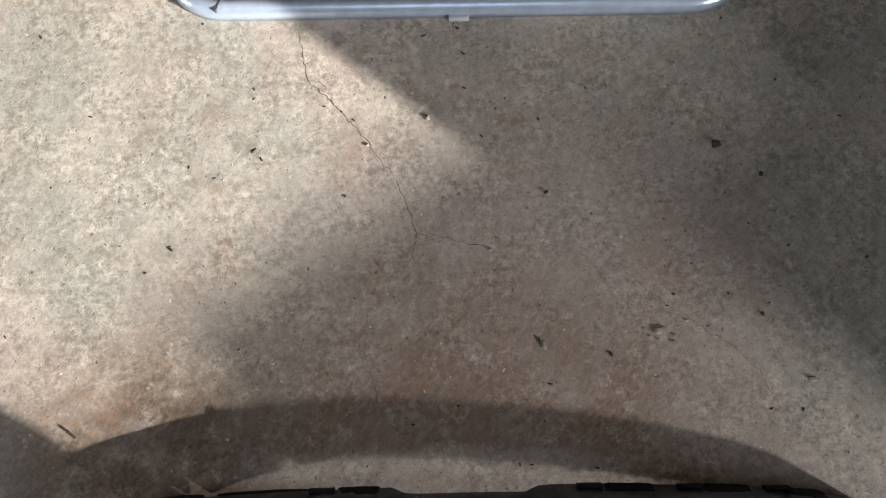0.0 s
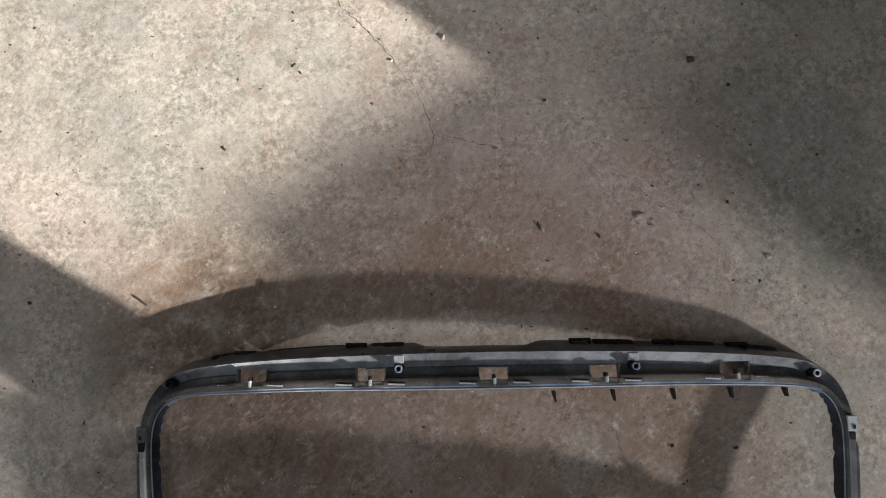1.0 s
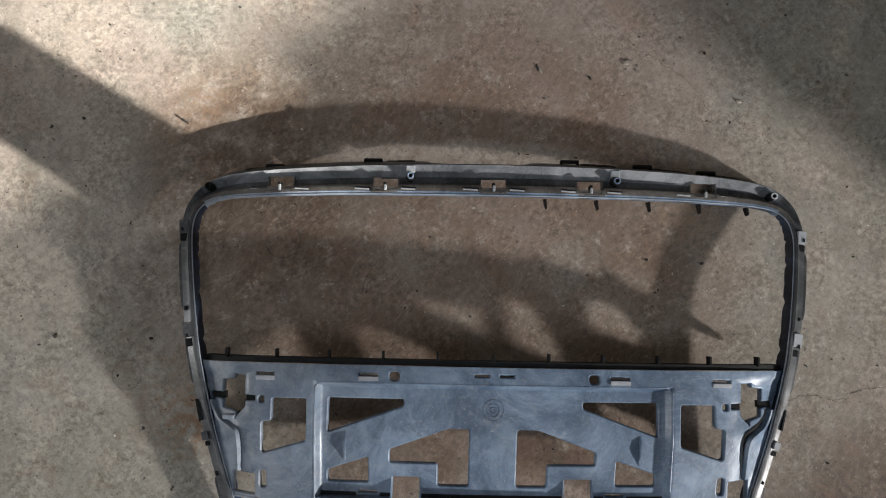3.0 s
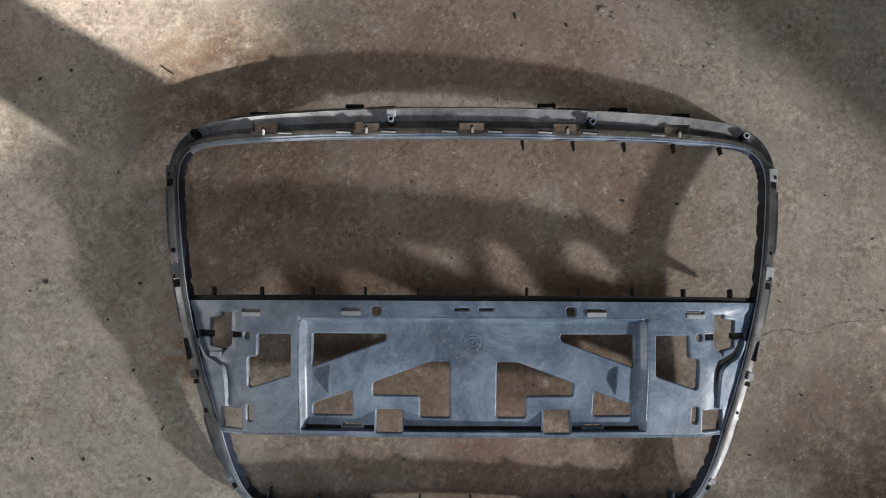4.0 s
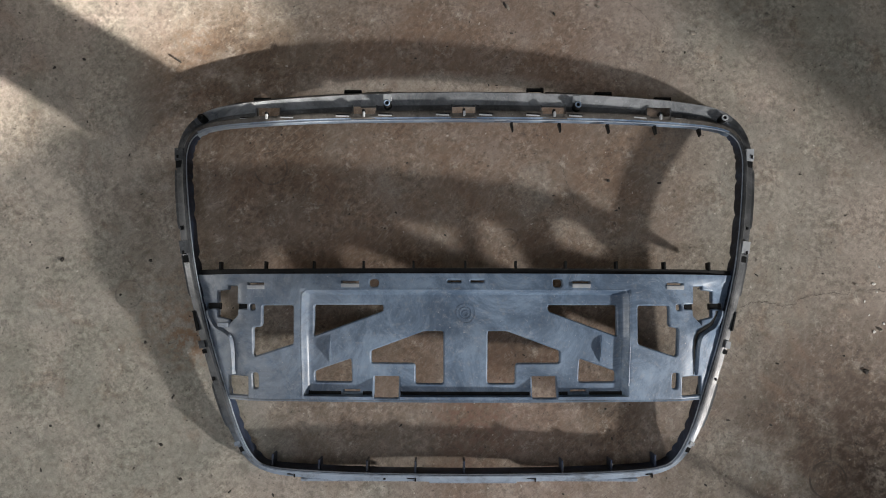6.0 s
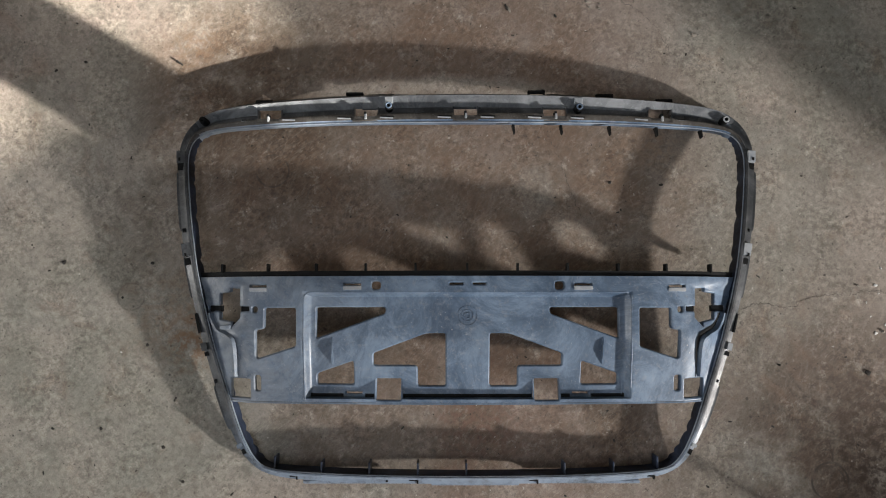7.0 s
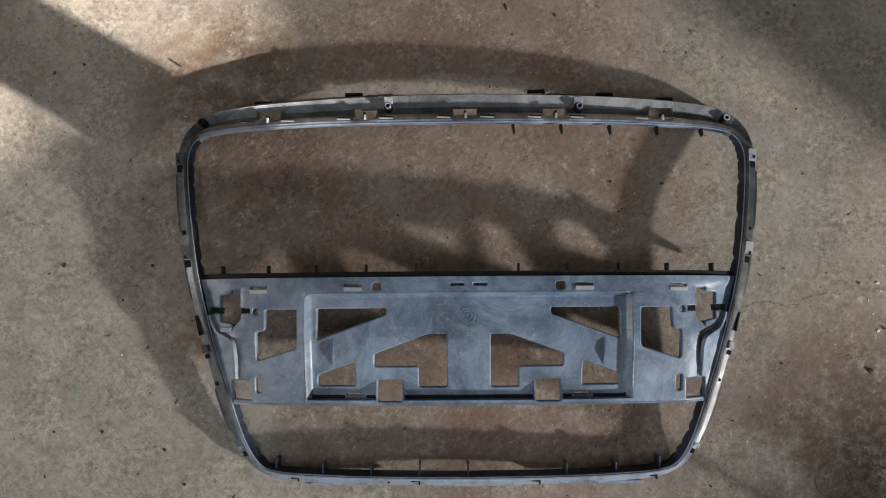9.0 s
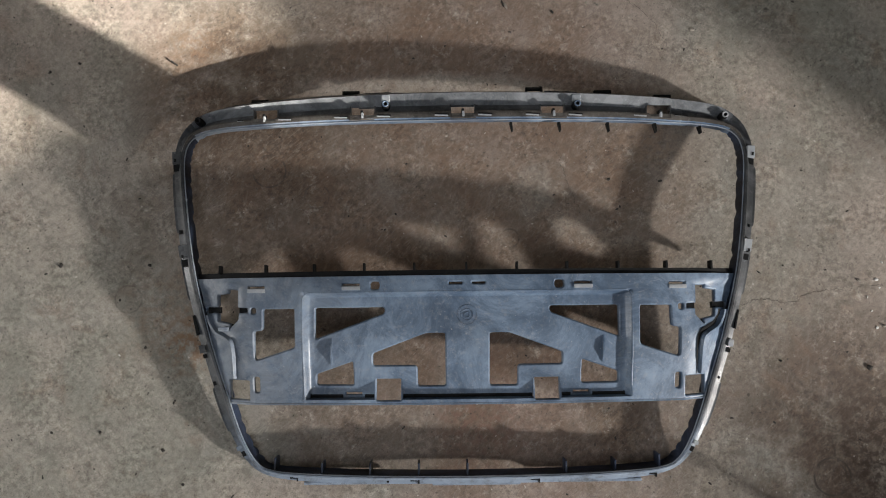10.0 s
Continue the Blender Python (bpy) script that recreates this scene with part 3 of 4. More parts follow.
# fins of the plate recess
for side in (-1, 1):
    x, z = 0.2035 * side, panel_height(0.2035 * side, -0.09)
    bm = bmesh.new()
    quads = [[bm.verts.new((x + e, y, zz)) for y, zz in ((-0.074, z - 0.004), (-0.119, z - 0.006), (-0.104, z + 0.0048), (-0.090, z + 0.0060), (-0.078, z + 0.0025))] for e in (-0.0012, 0.0012)]
    bm.faces.new(quads[0]), bm.faces.new(quads[1][::-1])
    for i in range(5):
        bm.faces.new((quads[0][i], quads[0][(i + 1) % 5], quads[1][(i + 1) % 5], quads[1][i]))
    part("fin", bm, PANEL, grille)



def ridge(side, points, wide, high):
    """A moulded ridge that rises outwards along a curve."""
    bm, rings = bmesh.new(), []
    line = [Vector((spread(p.x, p.y) * side, p.y)) for p in spline(points, 10)]
    for i, p in enumerate(line):
        way = (line[min(i + 1, len(line) - 1)] - line[max(i - 1, 0)]).normalized()
        out = Vector((way.y, -way.x)) * side
        ring = []
        for u, h in ((0, 0.0003), (0.45, high), (0.9, high), (1.15, -0.001)):
            q = p + out * u * wide
            ring.append(bm.verts.new((q.x, q.y, panel_height(q.x, q.y) + h)))
        rings.append(ring)
    for a, b in zip(rings, rings[1:]):
        for j in range(3):
            bm.faces.new((a[j], a[j + 1], b[j + 1], b[j]))
    return bm


for side in (-1, 1):
    part("ridge", ridge(side, ((0.349, -0.1385), (0.349, -0.115), (0.3495, -0.095), (0.353, -0.080), (0.364, -0.071), (0.378, -0.064), (0.387, -0.050), (0.389, -0.041)), 0.0085, 0.008), PANEL, grille)
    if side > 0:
        # Right side only: the ridge's shaded face painted as a black strip.
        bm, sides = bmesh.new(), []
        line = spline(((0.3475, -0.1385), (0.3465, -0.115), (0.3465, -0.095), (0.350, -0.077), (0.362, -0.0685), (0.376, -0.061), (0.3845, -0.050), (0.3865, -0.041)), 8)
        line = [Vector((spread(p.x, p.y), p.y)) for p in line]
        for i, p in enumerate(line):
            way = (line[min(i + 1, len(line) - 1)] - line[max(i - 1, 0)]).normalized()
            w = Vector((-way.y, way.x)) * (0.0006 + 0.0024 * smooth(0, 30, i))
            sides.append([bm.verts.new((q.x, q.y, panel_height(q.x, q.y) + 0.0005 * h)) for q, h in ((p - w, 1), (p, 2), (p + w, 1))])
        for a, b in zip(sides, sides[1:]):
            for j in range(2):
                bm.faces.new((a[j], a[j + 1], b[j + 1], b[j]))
        part("ridge_shade", bm, BLACK, grille, "black curved strip painted for the shade beside the ridge", True)
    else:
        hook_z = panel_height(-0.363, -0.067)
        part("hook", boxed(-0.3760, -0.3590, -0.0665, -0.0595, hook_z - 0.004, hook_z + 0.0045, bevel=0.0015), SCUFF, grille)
    # black boxes that paint the shade of the pockets at the arms and the foot of the cross opening
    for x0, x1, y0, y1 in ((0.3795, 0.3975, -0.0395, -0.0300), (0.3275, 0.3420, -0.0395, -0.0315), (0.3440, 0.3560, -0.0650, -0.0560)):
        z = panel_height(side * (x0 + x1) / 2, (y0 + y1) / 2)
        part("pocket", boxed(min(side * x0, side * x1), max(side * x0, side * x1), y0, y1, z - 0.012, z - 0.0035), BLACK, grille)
# raised bead round the plate recess
bead = rounded([(-0.2455, -0.174), (-0.2455, -0.0105), (0.2455, -0.0105), (0.2455, -0.174)], 0.012, 8)[9:27]
part("recess_bead", tube(bmesh.new(), [Vector((p.x, p.y, panel_height(p.x, p.y) - 0.0005)) for q, r in zip([Vector((-0.2455, -0.172)), *bead], [*bead, Vector((0.2455, -0.172))]) for p in (q.lerp(r, t / 8) for t in range(8))], 0.0018, False), PANEL, grille, smooth=True)

# moulded ring mark in the middle of the panel
for r, thick in ((0.0145, 0.0004), (0.0085, 0.0007), (0.0040, 0.0009)):
    ring = [Vector((r * math.cos(t), -0.0455 + r * math.sin(t), 0)) for t in (2 * math.pi * k / 28 for k in range(28))]
    part("ring_mark", tube(bmesh.new(), [Vector((p.x, p.y, panel_height(p.x, p.y) + 0.0002)) for p in ring], thick), PANEL, grille, smooth=True)

# pale tabs below the clip slots of the panel
for x0, x1, y in ((-0.328, -0.302, -0.0065), (-0.185, -0.158, -0.0045), (0.158, 0.185, -0.0045), (0.302, 0.328, -0.0065)):
    z = panel_height((x0 + x1) / 2, y)
    part("tab", boxed(x0, x1, y - 0.0032, y + 0.0026, z - 0.003, z + 0.003, bevel=0.0006), WORN, grille, "scuffed pale tab")


def peg(x, y, z0, z1, r, hole):
    """A hollow round screw peg."""
    bm = bmesh.new()
    n = 14
    ring = lambda q, z: [bm.verts.new((x + q * math.cos(2 * math.pi * k / n), y + q * math.sin(2 * math.pi * k / n), z)) for k in range(n)]
    loops = [ring(r * 1.2, z0), ring(r, z1 - 0.0006), ring(r * 0.9, z1), ring(hole, z1), ring(hole, z1 - 0.008)]
    for a, b in zip(loops, loops[1:]):
        for k in range(n):
            bm.faces.new((a[k], a[(k + 1) % n], b[(k + 1) % n], b[k]))
    bm.faces.new(loops[-1])
    return bm


for x, y, mat in ((-0.427, 0.270, BLACK), (-0.123, 0.2855, PANEL), (0.180, 0.284, PANEL), (0.4215, 0.270, WORN)):
    z = crown(x, 0.258)
    top = z - 0.003 if abs(x) < 0.3 else crown(x, 0.262) + 0.002
    peg_ob = part("screw_peg", peg(x, y, z - 0.022, top, 0.0058, 0.0024), BLACK, grille, "screw peg", True)
    part("peg_tip", tube(bmesh.new(), [Vector((x + 0.0041 * math.cos(t), y + 0.0041 * math.sin(t), top)) for t in (2 * math.pi * k / 16 for k in range(16))], 0.0013), mat, peg_ob, smooth=True)
    if abs(x) < 0.3:
        part("peg_brace", boxed(x - 0.0065, x + 0.0065, y + 0.0065, y + 0.0165, z - 0.018, z - 0.0105, bevel=0.0008), WORN, peg_ob)

# clips in the top channel
for x in CLIP_X:
    z = crown(x, 0.262) - 0.006
    clip = part("clip", boxed(x - 0.0205, x + 0.0205, 0.2612, 0.2695, z - 0.009, z + 0.0002, bevel=0.0005), RAIL, grille, "moulded clip at a square opening")
    part("clip_pin", boxed(x - 0.0015, x + 0.0023, 0.2640, 0.2725, z - 0.006, z + 0.0035, bevel=0.001), WORN, clip)
    part("clip_hook", boxed(x - 0.0024, x + 0.0018, 0.2705, 0.2765, z - 0.010, z + 0.0028, bevel=0.001), BLACK, clip)
    part("clip_bracket", boxed(x - 0.0185, x + 0.0185, 0.2614, 0.2634, z - 0.004, z + 0.0012, bevel=0.0004), RAIL, clip)
    for e in (-1, 1):
        part("clip_foot", boxed(x + e * 0.0172 - 0.0012, x + e * 0.0172 + 0.0012, 0.2632, 0.2680, z - 0.004, z + 0.0010, bevel=0.0004), RAIL, clip)
        part("clip_foot", boxed(x + e * 0.0065 - 0.0030, x + e * 0.0065 + 0.0030, 0.2632, 0.2650, z - 0.004, z + 0.0008, bevel=0.0004), RAIL, clip)
        q = x + e * 0.034
        zz = min(crown(q - 0.010, 0.259), crown(q + 0.010, 0.259)) - 0.006
        way = Matrix.Translation((q, 0.266, zz)) @ Matrix.Rotation(math.atan(0.38 * q), 4, "Y") @ Matrix.Rotation(-0.05, 4, "Z")
        rib = part("rib", boxed(-0.0105, 0.0105, -0.0010, 0.0010, -0.004, 0.0022, turn=way, bevel=0.0004), WORN, grille)
        # Solid black box: the shade inside the rib's slot put in as colour.
        part("rib_slot", boxed(-0.0100, 0.0120, 0.0013, 0.0030, -0.004, 0.0012, turn=way), BLACK, rib)
        part("clip_cheek", boxed(x + e * 0.0195 - 0.001, x + e * 0.0195 + 0.001, 0.2665, 0.2865, z - 0.022, z - 0.009), GREY, clip)

# stepped plates along the outer skirt's foot
# Black, though the rim is one grey plastic: the skirt's shade as colour.
HALF_OUTER = [p for p in spline(OUTER, STEPS) if p.y > 0.2]
for x0, x1 in ((-0.384, -0.344), (-0.305, -0.197), (-0.165, -0.118), (0.134, 0.188), (0.243, 0.300), (0.338, 0.385)):
    bm, cols = bmesh.new(), []
    for i in range(9):
        x = x0 + (x1 - x0) * i / 8
        o = min(HALF_OUTER, key=lambda p: abs(p.x - abs(x)))
        y = o.y + (0.0016 if 0 < i < 8 else 0.0010)
        z = max(crown(x, 0.258) - 0.052, 0.002)
        cols.append([bm.verts.new((x, yy, zz)) for yy, zz in ((y - 0.007, z), (y, z), (y, z + 0.003), (y - 0.006, z + 0.0165))])
    for p, q in zip(cols, cols[1:]):
        for k in range(4):
            bm.faces.new((p[k], q[k], q[(k + 1) % 4], p[(k + 1) % 4]))
    bm.faces.new(cols[0]), bm.faces.new(cols[-1][::-1])
    part("skirt_plate", bm, BLACK, grille)

# loops along the outer skirt
# Black like the plates, with the skirt's shade put into the colour.
for x in (-0.334, -0.182, 0.116, 0.229, 0.330):
    i = int(np.argmin([abs(p.x - abs(x)) + (0 if p.y > 0.2 else 9) for p in spline(OUTER, STEPS)]))
    o = spline(OUTER, STEPS)[i]
    z = max(crown(x, 0.256) - 0.046, 0.003)
    bm = bmesh.new()
    for x0, x1, y0, y1 in ((-0.014, 0.014, 0.0030, 0.0050), (-0.014, -0.011, -0.006, 0.0030), (0.011, 0.014, -0.006, 0.0030)):
        box(bm, x + x0, x + x1, o.y + y0 - 0.004, o.y + y1 - 0.002, z, z + 0.009, bevel=0.0005)
    part("loop", bm, BLACK, grille)

# tabs, slots and screw holes on the lip of the two sides and the foot
HALF_OUT, HALF_IN = spline(OUTER, STEPS), spline(INNER, STEPS)


def on_lip(side, y, u):
    """A pose on the lip of a flank: x across it outwards, y along it."""
    ks = [k for k in range(3 * STEPS, 13 * STEPS)]
    k = min(ks, key=lambda q: abs(HALF_IN[q].lerp(HALF_OUT[q], u).y - y))
    p = HALF_IN[k].lerp(HALF_OUT[k], u)
    way = (HALF_IN[k + 1] - HALF_IN[k - 1]).normalized()
    z = crown(HALF_IN[k].x, HALF_IN[k].y)
    m = Matrix(((way.y, way.x, 0, p.x), (-way.x, way.y, 0, p.y), (0, 0, 1, z), (0, 0, 0, 1)))
    return Matrix.Diagonal((side, 1, 1, 1)) @ m


def lip_box(name, side, y, u, w, h, z0, z1, mat, bevel=0.0006, label=""):
    return part(name, boxed(-w / 2, w / 2, -h / 2, h / 2, z0, z1, turn=on_lip(side, y, u), bevel=bevel), mat, grille, label)


def lip_strip(name, side, k0, k1, u0, u1, z, mat):
    """A thin strip that follows the lip from one stretch of the outline to another."""
    bm, rings = bmesh.new(), []
    n = 24
    for i in range(n + 1):
        k = (k0 + (k1 - k0) * i / n) * STEPS
        a = int(min(k, len(HALF_IN) - 2))
        pin, pout = HALF_IN[a].lerp(HALF_IN[a + 1], k - a), HALF_OUT[a].lerp(HALF_OUT[a + 1], k - a)
        fade = min(1.0, 0.3 + (i / 2 if k0 > 0 else 9), 0.3 + (n - i) / 2)
        um, uw = (u0 + u1) / 2, (u1 - u0) / 2 * fade
        base = crown(pin.x, pin.y)
        ring = []
        for u, h in ((um - uw, -0.006), (um - uw, 0.0), (um + uw, -0.0004), (um + uw, -0.006)):
            p = pin.lerp(pout, u)
            ring.append(bm.verts.new((side * p.x, p.y, max(base + z + h, 0.002))))
        rings.append(ring)
    for a, b in zip(rings, rings[1:]):
        for j in range(4):
            bm.faces.new((a[j], b[j], b[(j + 1) % 4], a[(j + 1) % 4]))
    bm.faces.new(rings[0]), bm.faces.new(rings[-1][::-1])
    return part(name, bm, mat, grille)


# Slots and screw holes are solid black boxes: their inner shade as colour.
for side in (-1, 1):
    pale = WORN if side > 0 else GREY
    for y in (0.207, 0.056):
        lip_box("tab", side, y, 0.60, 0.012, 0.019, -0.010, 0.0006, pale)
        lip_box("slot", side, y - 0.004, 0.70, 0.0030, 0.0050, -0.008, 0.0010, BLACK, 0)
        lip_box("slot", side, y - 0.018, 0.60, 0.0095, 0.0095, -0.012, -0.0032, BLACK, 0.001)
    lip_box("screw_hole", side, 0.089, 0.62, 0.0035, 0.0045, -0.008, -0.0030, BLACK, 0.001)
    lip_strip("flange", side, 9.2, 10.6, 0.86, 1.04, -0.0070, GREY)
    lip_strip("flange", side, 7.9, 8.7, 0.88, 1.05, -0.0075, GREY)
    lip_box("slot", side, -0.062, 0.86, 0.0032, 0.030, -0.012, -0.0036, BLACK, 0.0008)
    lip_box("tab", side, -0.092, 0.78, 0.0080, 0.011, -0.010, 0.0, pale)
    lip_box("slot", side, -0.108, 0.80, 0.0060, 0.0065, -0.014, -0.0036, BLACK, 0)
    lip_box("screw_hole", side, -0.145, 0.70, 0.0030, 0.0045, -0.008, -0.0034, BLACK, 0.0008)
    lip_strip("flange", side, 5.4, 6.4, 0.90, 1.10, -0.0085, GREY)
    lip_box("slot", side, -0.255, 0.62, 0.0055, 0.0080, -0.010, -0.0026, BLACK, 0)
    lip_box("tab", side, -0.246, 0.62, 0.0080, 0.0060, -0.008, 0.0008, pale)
# The foot's slots, too, are black boxes that paint the dark inside.
for x, w in ((-0.270, 0.010), (-0.083, 0.012), (0.101, 0.012), (0.285, 0.010)):
    y = -0.2990 if abs(x) < 0.2 else -0.2955
    z = crown(x, y + 0.008)
    part("slot", boxed(x - w / 2, x + w / 2, y + 0.0006, y + 0.0026, z - 0.010, z - 0.0033), BLACK, grille)
    part("tab", boxed(x + w * 0.5, x + w * 0.5 + 0.0022, y - 0.0035, y + 0.0026, z - 0.010, z - 0.0028), BLACK, grille)
part("screw_hole", boxed(-0.1250, -0.1215, -0.3005, -0.2975, 0.010, crown(0.123, -0.2910) - 0.0035, bevel=0.0006), BLACK, grille)
for x0, x1 in ((-0.255, -0.100), (-0.055, 0.080), (0.125, 0.270)):
    far = max(abs(x0), abs(x1))
    part("flange", boxed(x0, x1, -0.3065, -0.3015, crown(far, -0.291) - 0.024, crown(far, -0.291) - 0.0095, bevel=0.0012), GREY, grille)

# ---- the floor ----
floor = new("floor", mesh_of(boxed(-6, 6, -6, 6, -0.12, 0), "floor", CONCRETE))
tagged(floor, "worn brown-grey concrete floor with cracks and pits", "floor", kind="structure")
ground = new("ground", mesh_of(boxed(-300, 300, -300, 300, -0.3, -0.125), "ground", STONE))
tagged(ground, "bare ground outside the workshop", "ground", kind="structure")

# ---- the hall ----
HALL = Matrix(((U.x, N.x, 0, 0), (U.y, N.y, 0, 0), (0, 0, 1, 0), (0, 0, 0, 1)))


def hall_wall(name, blocks, label):
    bm = bmesh.new()
    for b in blocks:
        box(bm, *b, turn=HALL)
    return tagged(new(name, mesh_of(bm, name, PLASTER)), label, "wall", kind="structure")


# Unseen wall; its sill and the added pane bound the sun on the floor.
D0, D1 = DOOR_N, DOOR_N + 0.12
hall_wall("wall_door", [(-4, 0.9, D0, D1, 0, 3.3), (0.9, 1.78, D0, D1, 0, 1.480), (2.16, 3.0, D0, D1, 0, 1.480), (1.78, 2.16, D0, D1, 0, 1.24), (3.0, 4, D0, D1, 0, 3.3),
                        (0.9, 3.0, D0, D1, 2.4, 3.3)], "plain plastered workshop wall with a wide window opening")
pane = new("window_pane", mesh_of(box(bmesh.new(), 1.78, 2.16, D1 - 0.02, D1 - 0.014, 1.24, 1.480, turn=HALL), "window_pane", FROSTED))
tagged(pane, "unseen frosted pane added behind the window lamp to close the low opening", "window", kind="structure")
hall_wall("wall_back", [(-4, 4, -4.2, -4.08, 0, 3.3)], "plain plastered workshop wall")
# The gap in this wall is added for the left fill lamp.
hall_wall("wall_side", [(-4.12, -4, -4.2, -2.6, 0, 3.3), (-4.12, -4, -1.4, D1, 0, 3.3), (-4.12, -4, -2.6, -1.4, 2.1, 3.3)], "unseen plain plastered wall with an opening for the left fill lamp")
hall_wall("wall_end", [(4, 4.12, -4.2, D1, 0, 3.3)], "plain plastered workshop wall")
# The ceiling is cut open only to let the overhead fill through.
SU, SN = OVERHEAD
hall_wall("ceiling", [(-4.12, SU - 1.25, -4.2, D1, 3.3, 3.4), (SU + 1.25, 4.12, -4.2, D1, 3.3, 3.4), (SU - 1.25, SU + 1.25, -4.2, SN - 1.25, 3.3, 3.4), (SU - 1.25, SU + 1.25, SN + 1.25, D1, 3.3, 3.4)],
          "unseen plain ceiling with a square opening for the overhead fill lamp")
# unseen, added off to the side: a pier and low blocks that shade the floor beyond the grille, and the leaning board
# that casts the dark stripe


def prism(name, foot, top, label):
    """A solid between a foot outline and a top outline."""
    bm = bmesh.new()
    low, high = ([bm.verts.new(p) for p in ps] for ps in (foot, top))
    n = len(low)
    for i in range(n):
        bm.faces.new((low[i], low[(i + 1) % n], high[(i + 1) % n], high[i]))
    bm.faces.new(high), bm.faces.new(low[::-1])
    return tagged(new(name, mesh_of(bm, name, PLASTER)), label, "wall", kind="structure")


def footprint(p, along, across, z):
    p, a, b = Vector(p), Vector(along), Vector(across)
    return [(*q, z) for q in (p, p + a, p + a + b, p + b)]


prism("shade_pier", footprint((1.57, -0.461), (0.26, -0.15), (0.8, 1.0), 0), footprint((1.97, -0.385), (0.26, -0.15), (0.8, 1.0), 0.87), "unseen leaning block added to shade the floor beyond the grille")
prism("shade_low", footprint((1.45, -0.36), (0.10, -0.075), (0.144, 0.192), 0), footprint((1.45, -0.36), (0.10, -0.075), (0.144, 0.192), 0.500), "unseen low block added to shade the floor beyond the grille")
prism("shade_high", footprint((1.46, -0.11), (0.10, -0.075), (0.6, 0.8), 0), footprint((1.46, -0.11), (0.10, -0.075), (0.6, 0.8), 1.1), "unseen tall block added to shade the floor beyond the grille")
# Added block for the soft shade right of the grille's foot.
prism("shade_kerb", footprint((2.10, -1.095), (0.05, -0.03), (-0.16, -0.28), 0), footprint((2.06, -1.093), (0.05, -0.03), (-0.16, -0.28), 0.66), "unseen low block added to shade the floor at the lower right")
prism("shade_board", footprint((0.710, -0.350), (0.02, -0.012), (-0.081, -0.1395), 0.385), footprint((0.673, -0.348), (0.02, -0.012), (-0.081, -0.1395), 0.552), "unseen leaning board added to cast the dark stripe")
prism("shade_stand", footprint((0.660, -0.435), (0.010, -0.006), (-0.006, -0.010), 0), footprint((0.660, -0.435), (0.010, -0.006), (-0.006, -0.010), 0.387), "unseen thin stand added to hold the stripe's board")

# ---- the silver trim frame beyond the grille ----
trim = tagged(new("trim_frame"), "silver painted metal trim frame lying on the concrete floor", "car part")


def trim_ring():
    corners = [(-0.388, 0.894), (0.346, 0.889), (0.385, 1.36), (-0.425, 1.364)]
    line = rounded(corners, 0.075, 10)
    section = ((-0.013, 0.000), (-0.0135, 0.012), (-0.010, 0.0185), (-0.003, 0.0225), (0.003, 0.0225), (0.0085, 0.0175), (0.0105, 0.008), (0.011, 0.000))
    bm, rings, n = bmesh.new(), [], len(line)
    for i, p in enumerate(line):
        way = (line[(i + 1) % n] - line[i - 1]).normalized()
        inward = Vector((-way.y, way.x))
        rings.append([bm.verts.new((p.x + inward.x * (a + 0.012), p.y + inward.y * (a + 0.012), z + 0.0005)) for a, z in section])
    for a, b in zip(rings, rings[1:] + rings[:1]):
        for j in range(len(section)):
            k = (j + 1) % len(section)
            bm.faces.new((a[j], a[k], b[k], b[j]))
    return bm


part("trim_bar", trim_ring(), SILVER, trim, smooth=True)
part("trim_lug", boxed(-0.030, -0.004, 0.8850, 0.8955, 0.0005, 0.010, bevel=0.001), WORN, trim, "small pale lug under the bar")
part("seam", boxed(-0.0008, 0.0008, -0.0105, 0.0105, 0.010, 0.0236, turn=Matrix.Translation((-0.319, 0.9045, 0)) @ Matrix.Rotation(radians(-25), 4, "Z")), DIRT, trim)

# ---- cracks, chips and grit on the floor ----


def crack(points, width, seed):
    """A thin wandering crack: a ribbon filled with dirt, 0.3 mm over the floor."""
    rnd = random.Random(seed)
    line = spline(points, 16)
    bm, sides, n = bmesh.new(), [], len(line)
    drift = 0.0
    for i, p in enumerate(line):
        way = (line[min(i + 1, n - 1)] - line[max(i - 1, 0)]).normalized()
        out = Vector((-way.y, way.x))
        drift = drift * 0.55 + rnd.uniform(-0.0022, 0.0022)
        w = 0.66 * width * rnd.uniform(0.25, 1.0) * min(1, 0.25 + i / 6, 0.25 + (n - 1 - i) / 6) / 2
        q = p + out * drift
        sides.append((bm.verts.new((*(q + out * w), 0.0003)), bm.verts.new((*(q - out * w), 0.0003))))
    for a, b in zip(sides, sides[1:]):
        bm.faces.new((a[0], a[1], b[1], b[0]))
    part("crack", bm, CRACK, floor)


crack(((-0.224, 0.880), (-0.206, 0.809), (-0.166, 0.767), (-0.134, 0.725), (-0.096, 0.674), (-0.074, 0.612), (-0.083, 0.586)), 0.0021, 1)
crack(((-0.110, 0.540), (-0.134, 0.511), (-0.145, 0.468), (-0.124, 0.425), (-0.108, 0.373)), 0.0013, 2)
crack(((-0.074, 0.612), (-0.031, 0.602), (0.015, 0.589)), 0.0015, 3)
crack(((0.163, 0.577), (0.205, 0.532), (0.256, 0.498), (0.319, 0.450), (0.353, 0.391)), 0.0013, 4)
crack(((0.136, 0.262), (0.144, 0.243), (0.162, 0.205), (0.177, 0.157), (0.197, 0.110)), 0.0014, 5)
crack(((0.446, -0.036), (0.483, -0.027), (0.529, -0.032), (0.576, -0.014), (0.622, -0.014)), 0.0017, 6)
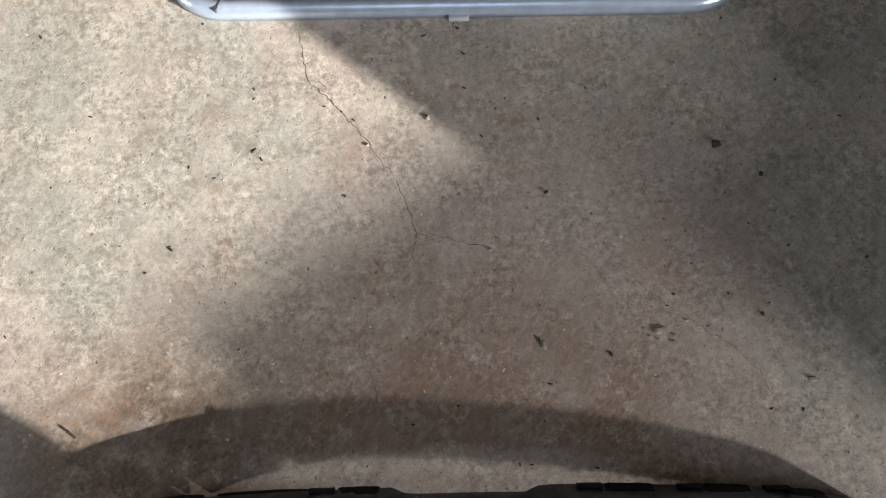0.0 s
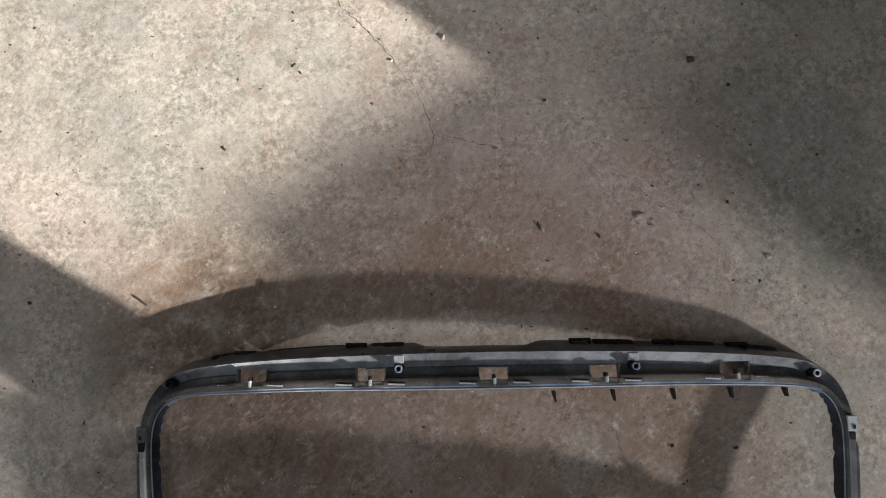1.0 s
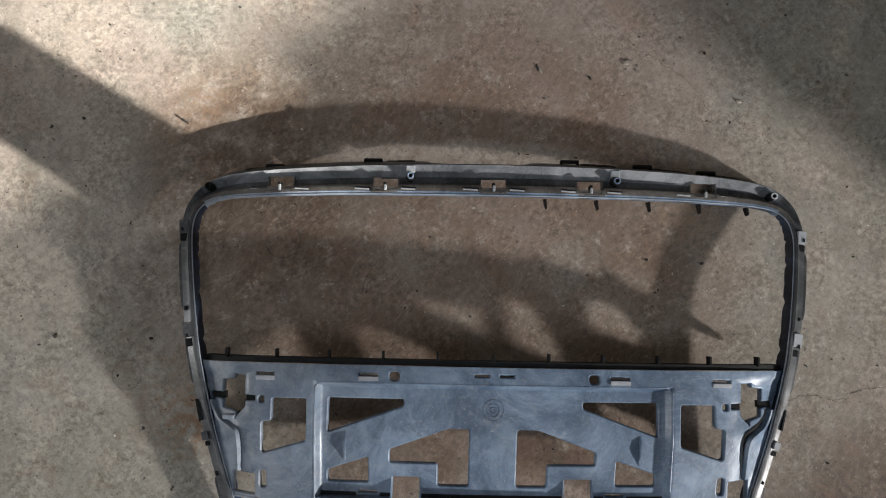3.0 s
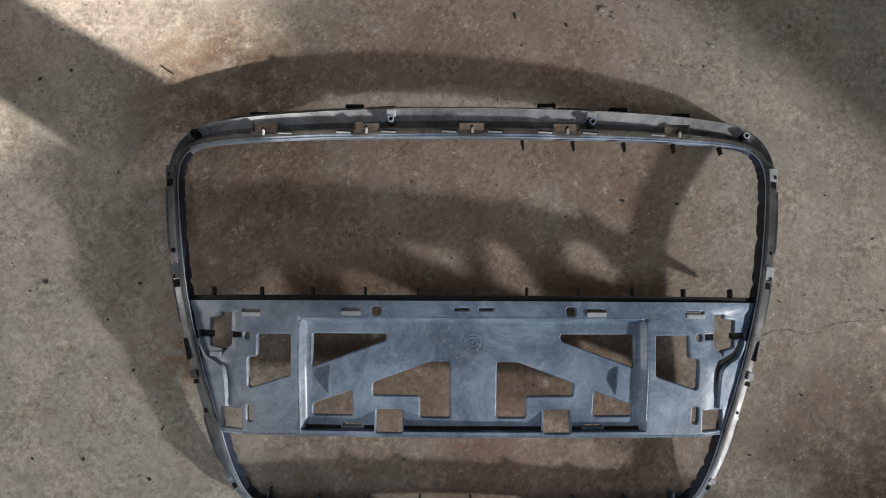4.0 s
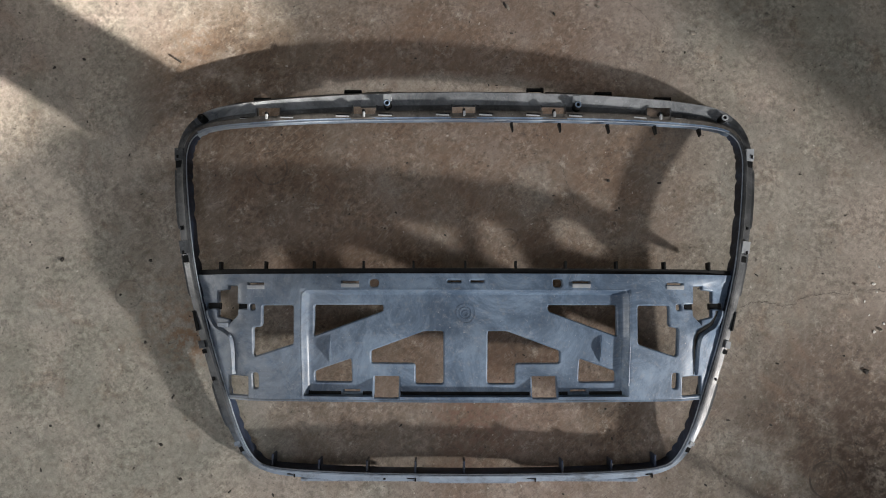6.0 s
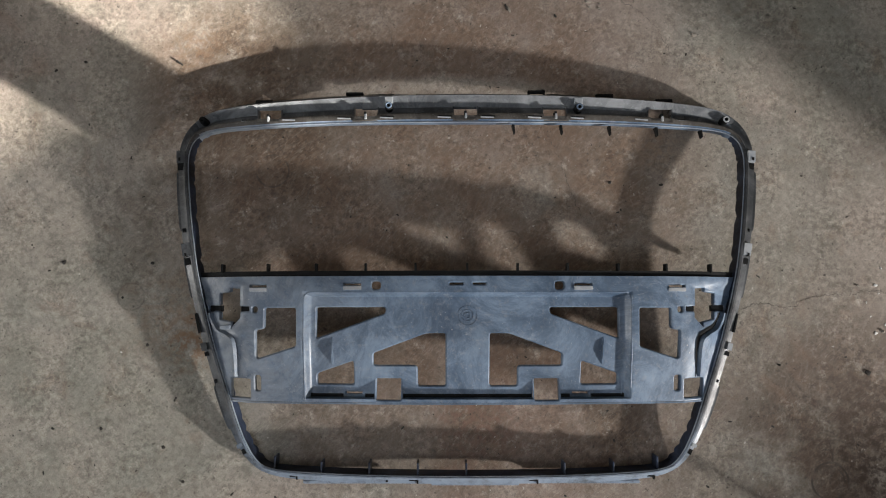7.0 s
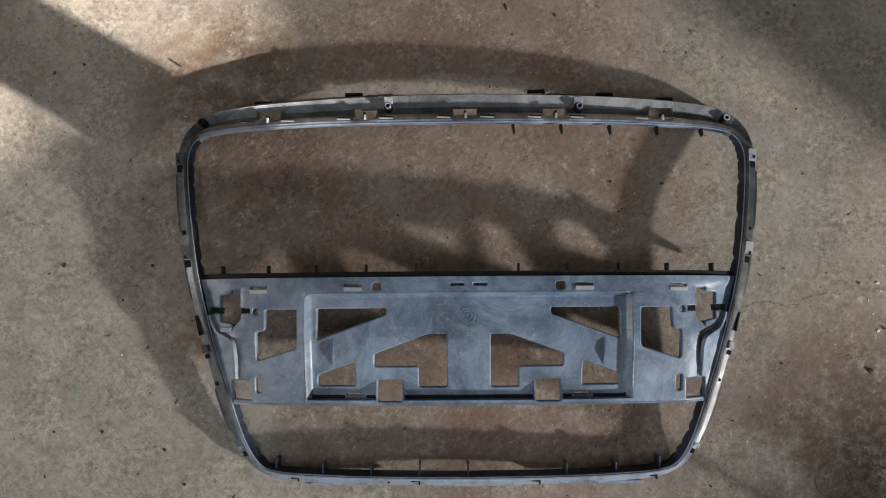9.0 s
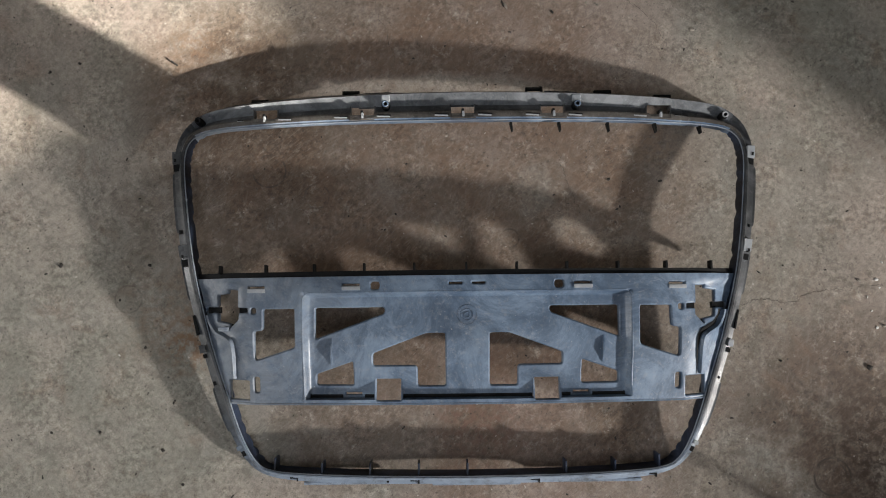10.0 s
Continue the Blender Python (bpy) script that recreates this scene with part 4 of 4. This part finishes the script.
crack(((-0.219, 0.275), (-0.215, 0.261), (-0.200, 0.217), (-0.191, 0.179), (-0.172, 0.122)), 0.0009, 7)
crack(((-0.030, 0.476), (-0.001, 0.436), (0.031, 0.396)), 0.0010, 8)
crack(((0.201, -0.338), (0.210, -0.325), (0.224, -0.303)), 0.0010, 11)
crack(((0.622, -0.014), (0.652, -0.006), (0.70, -0.010)), 0.0013, 12)
crack(((-0.206, 0.812), (-0.185, 0.800), (-0.172, 0.770)), 0.0009, 9)
crack(((-0.255, 0.840), (-0.275, 0.815), (-0.29, 0.80)), 0.0009, 10)


def chunk(bm, x, y, r, flat, seed, long=1.0, turn=0.0):
    """A rough chip of stone or dirt."""
    rnd = random.Random(seed)
    made = bmesh.ops.create_icosphere(bm, subdivisions=1 if r < 0.004 else 2, radius=1)["verts"]
    spin = Matrix.Rotation(turn, 3, "Z")
    for v in made:
        q = v.co * (1 + (0.6 if r < 0.004 else 0.3) * noise.noise(v.co * 1.7 + Vector((seed, 0, 0)))) * rnd.uniform(0.75, 1.2)
        q = spin @ Vector((q.x * r * long, q.y * r, q.z * r * flat))
        v.co = Vector((x + q.x, y + q.y, max(q.z + r * flat * 0.55, 0)))
    return bm


def pebble(name, label, mat, x, y, r, flat, seed, long=1.0, turn=0.0, group="", category="debris"):
    ob = new(name, mesh_of(chunk(bmesh.new(), 0, 0, r * 0.72, flat, seed, long, turn), name, mat))
    ob.location = (x, y, 0)
    return tagged(ob, label, category, group)


pebble("dirt_lump", "round black lump of dirt on concrete", DIRT, 0.297, 0.716, 0.0075, 0.7, 1)
pebble("bark_chip", "narrow pale sliver of bark on concrete", STONE, 0.0755, 0.4735, 0.0035, 0.7, 2, 3.0, radians(-65))
pebble("bark_chip", "narrow dark sliver of bark on concrete", DIRT, 0.0705, 0.478, 0.0030, 0.8, 3, 3.4, radians(-68))
lump = pebble("mortar_crumb", "crumbled pale lump of mortar on concrete", STONE, 0.212, 0.4885, 0.0062, 0.45, 4, 1.5, radians(12))
for k in range(7):
    rnd = random.Random(50 + k)
    pebble("mortar_crumb", "small pale crumb of mortar on concrete", STONE, 0.212 + rnd.uniform(-0.02, 0.02), 0.484 + rnd.uniform(-0.012, 0.008), rnd.uniform(0.0018, 0.0035), 0.7, 60 + k, group="crumbs round the mortar lump")
pebble("stone_chip", "small grey stone chip on concrete", STONE, 0.389, 0.428, 0.0055, 0.6, 5, 1.4)
pebble("dirt_lump", "small black lump of dirt on concrete", DIRT, 0.651, -0.138, 0.0055, 0.6, 6, 1.3, radians(-50))
for k, (x, y, r) in enumerate(((0.337, 0.506, 0.0040), (-0.162, 0.659, 0.0024), (-0.374, 0.596, 0.0030), (0.350, 0.677, 0.0042), (0.154, 0.462, 0.0034), (0.240, 0.174, 0.0038),
                               (-0.518, -0.093, 0.0040), (-0.515, 0.040, 0.0036), (-0.691, 0.367, 0.0036), (-0.641, 0.381, 0.0036), (0.085, 0.659, 0.0038), (-0.112, 0.120, 0.003), (0.325, 0.170, 0.004), (-0.660, 0.042, 0.0042), (-0.486, -0.256, 0.0040), (-0.587, -0.227, 0.0032), (-0.665, -0.227, 0.0030), (-0.453, -0.310, 0.0034), (-0.562, -0.016, 0.0028), (0.508, -0.126, 0.0028))):
    pebble("dirt_crumb", "tiny dark crumb of dirt on concrete", DIRT, x, y, r, 0.6, 20 + k, 1.0 + 0.15 * (k % 5), k * 1.3, "dirt crumbs on the floor")
for k, (x, y, r) in enumerate(((-0.059, 0.757, 0.0048), (0.015, 0.589, 0.0034), (0.252, 0.822, 0.0045), (0.246, 0.500, 0.003), (-0.134, 0.724, 0.003), (0.201, 0.596, 0.0034), (0.643, 0.002, 0.0036), (0.679, -0.072, 0.0042), (-0.580, -0.075, 0.0026))):
    pebble("stone_chip", "tiny pale stone chip on concrete", STONE, x, y, r, 0.7, 40 + k, 1.3, k * 0.9, "stone chips on the floor")
for k, (x, y, r) in enumerate(((0.671, 0.003, 0.0030), (0.668, -0.075, 0.0034), (0.655, -0.025, 0.0022), (0.682, 0.031, 0.0026), (0.676, -0.010, 0.0020), (0.661, -0.048, 0.0018), (0.684, -0.062, 0.0024), (-0.560, -0.105, 0.0022))):
    pebble("paint_flake", "tiny white flake of paint on concrete", FLAKE, x, y, r, 0.4, 80 + k, 1.5, k * 0.8, "white paint flakes on the floor")
twig = tagged(new("twig", mesh_of(tube(bmesh.new(), [Vector((-0.487 + 0.0028 * t + 0.001 * math.sin(3 * t), 0.383 - 0.0020 * t, 0.003)) for t in range(5)], 0.0016, False), "twig", DIRT)), "short dark twig on the concrete floor", "debris")

# loose grit
rnd = random.Random(7)
bm = bmesh.new()
for k in range(550):
    x, y, r = rnd.uniform(-0.85, 0.85), rnd.uniform(-0.40, 1.0), rnd.choice((0.0004, 0.0005, 0.0007, 0.0010))
    vs = [bm.verts.new((x + r * a * rnd.uniform(0.7, 1.5), y + r * b * rnd.uniform(0.7, 1.5), r * c)) for a, b, c in ((1, 0, 0.1), (0, 1, 0.1), (-1, 0, 0.1), (0, -1, 0.1), (0, 0, 1.0))]
    for i in range(4):
        bm.faces.new((vs[i], vs[(i + 1) % 4], vs[4]))
grit = tagged(new("grit", mesh_of(bm, "grit", STONE)), "loose sand and grit strewn over concrete", "grit", kind="stuff")

# dark slivers of dirt
rnd = random.Random(11)
bm = bmesh.new()
for k in range(420):
    x, y, r, long, turn = rnd.uniform(-0.85, 0.85), rnd.uniform(-0.40, 1.0), rnd.choice((0.0006, 0.0008, 0.0011, 0.0016)), rnd.uniform(1.0, 2.8), rnd.uniform(0, 3.1)
    c, d = math.cos(turn), math.sin(turn)
    ring = [(rnd.uniform(0.7, 1.2) * long * math.cos(t), rnd.uniform(0.6, 1.2) * math.sin(t)) for t in (0, 1.1, 2.2, 3.1, 4.2, 5.2)]
    vs = [bm.verts.new((x + r * (a * c - b * d), y + r * (a * d + b * c), 0.0002)) for a, b in ring]
    top = bm.verts.new((x, y, r * 0.8))
    for i in range(6):
        bm.faces.new((vs[i], vs[(i + 1) % 6], top))
flecks = tagged(new("flecks", mesh_of(bm, "flecks", DIRT)), "tiny dark slivers of dirt strewn over concrete", "grit", kind="stuff")
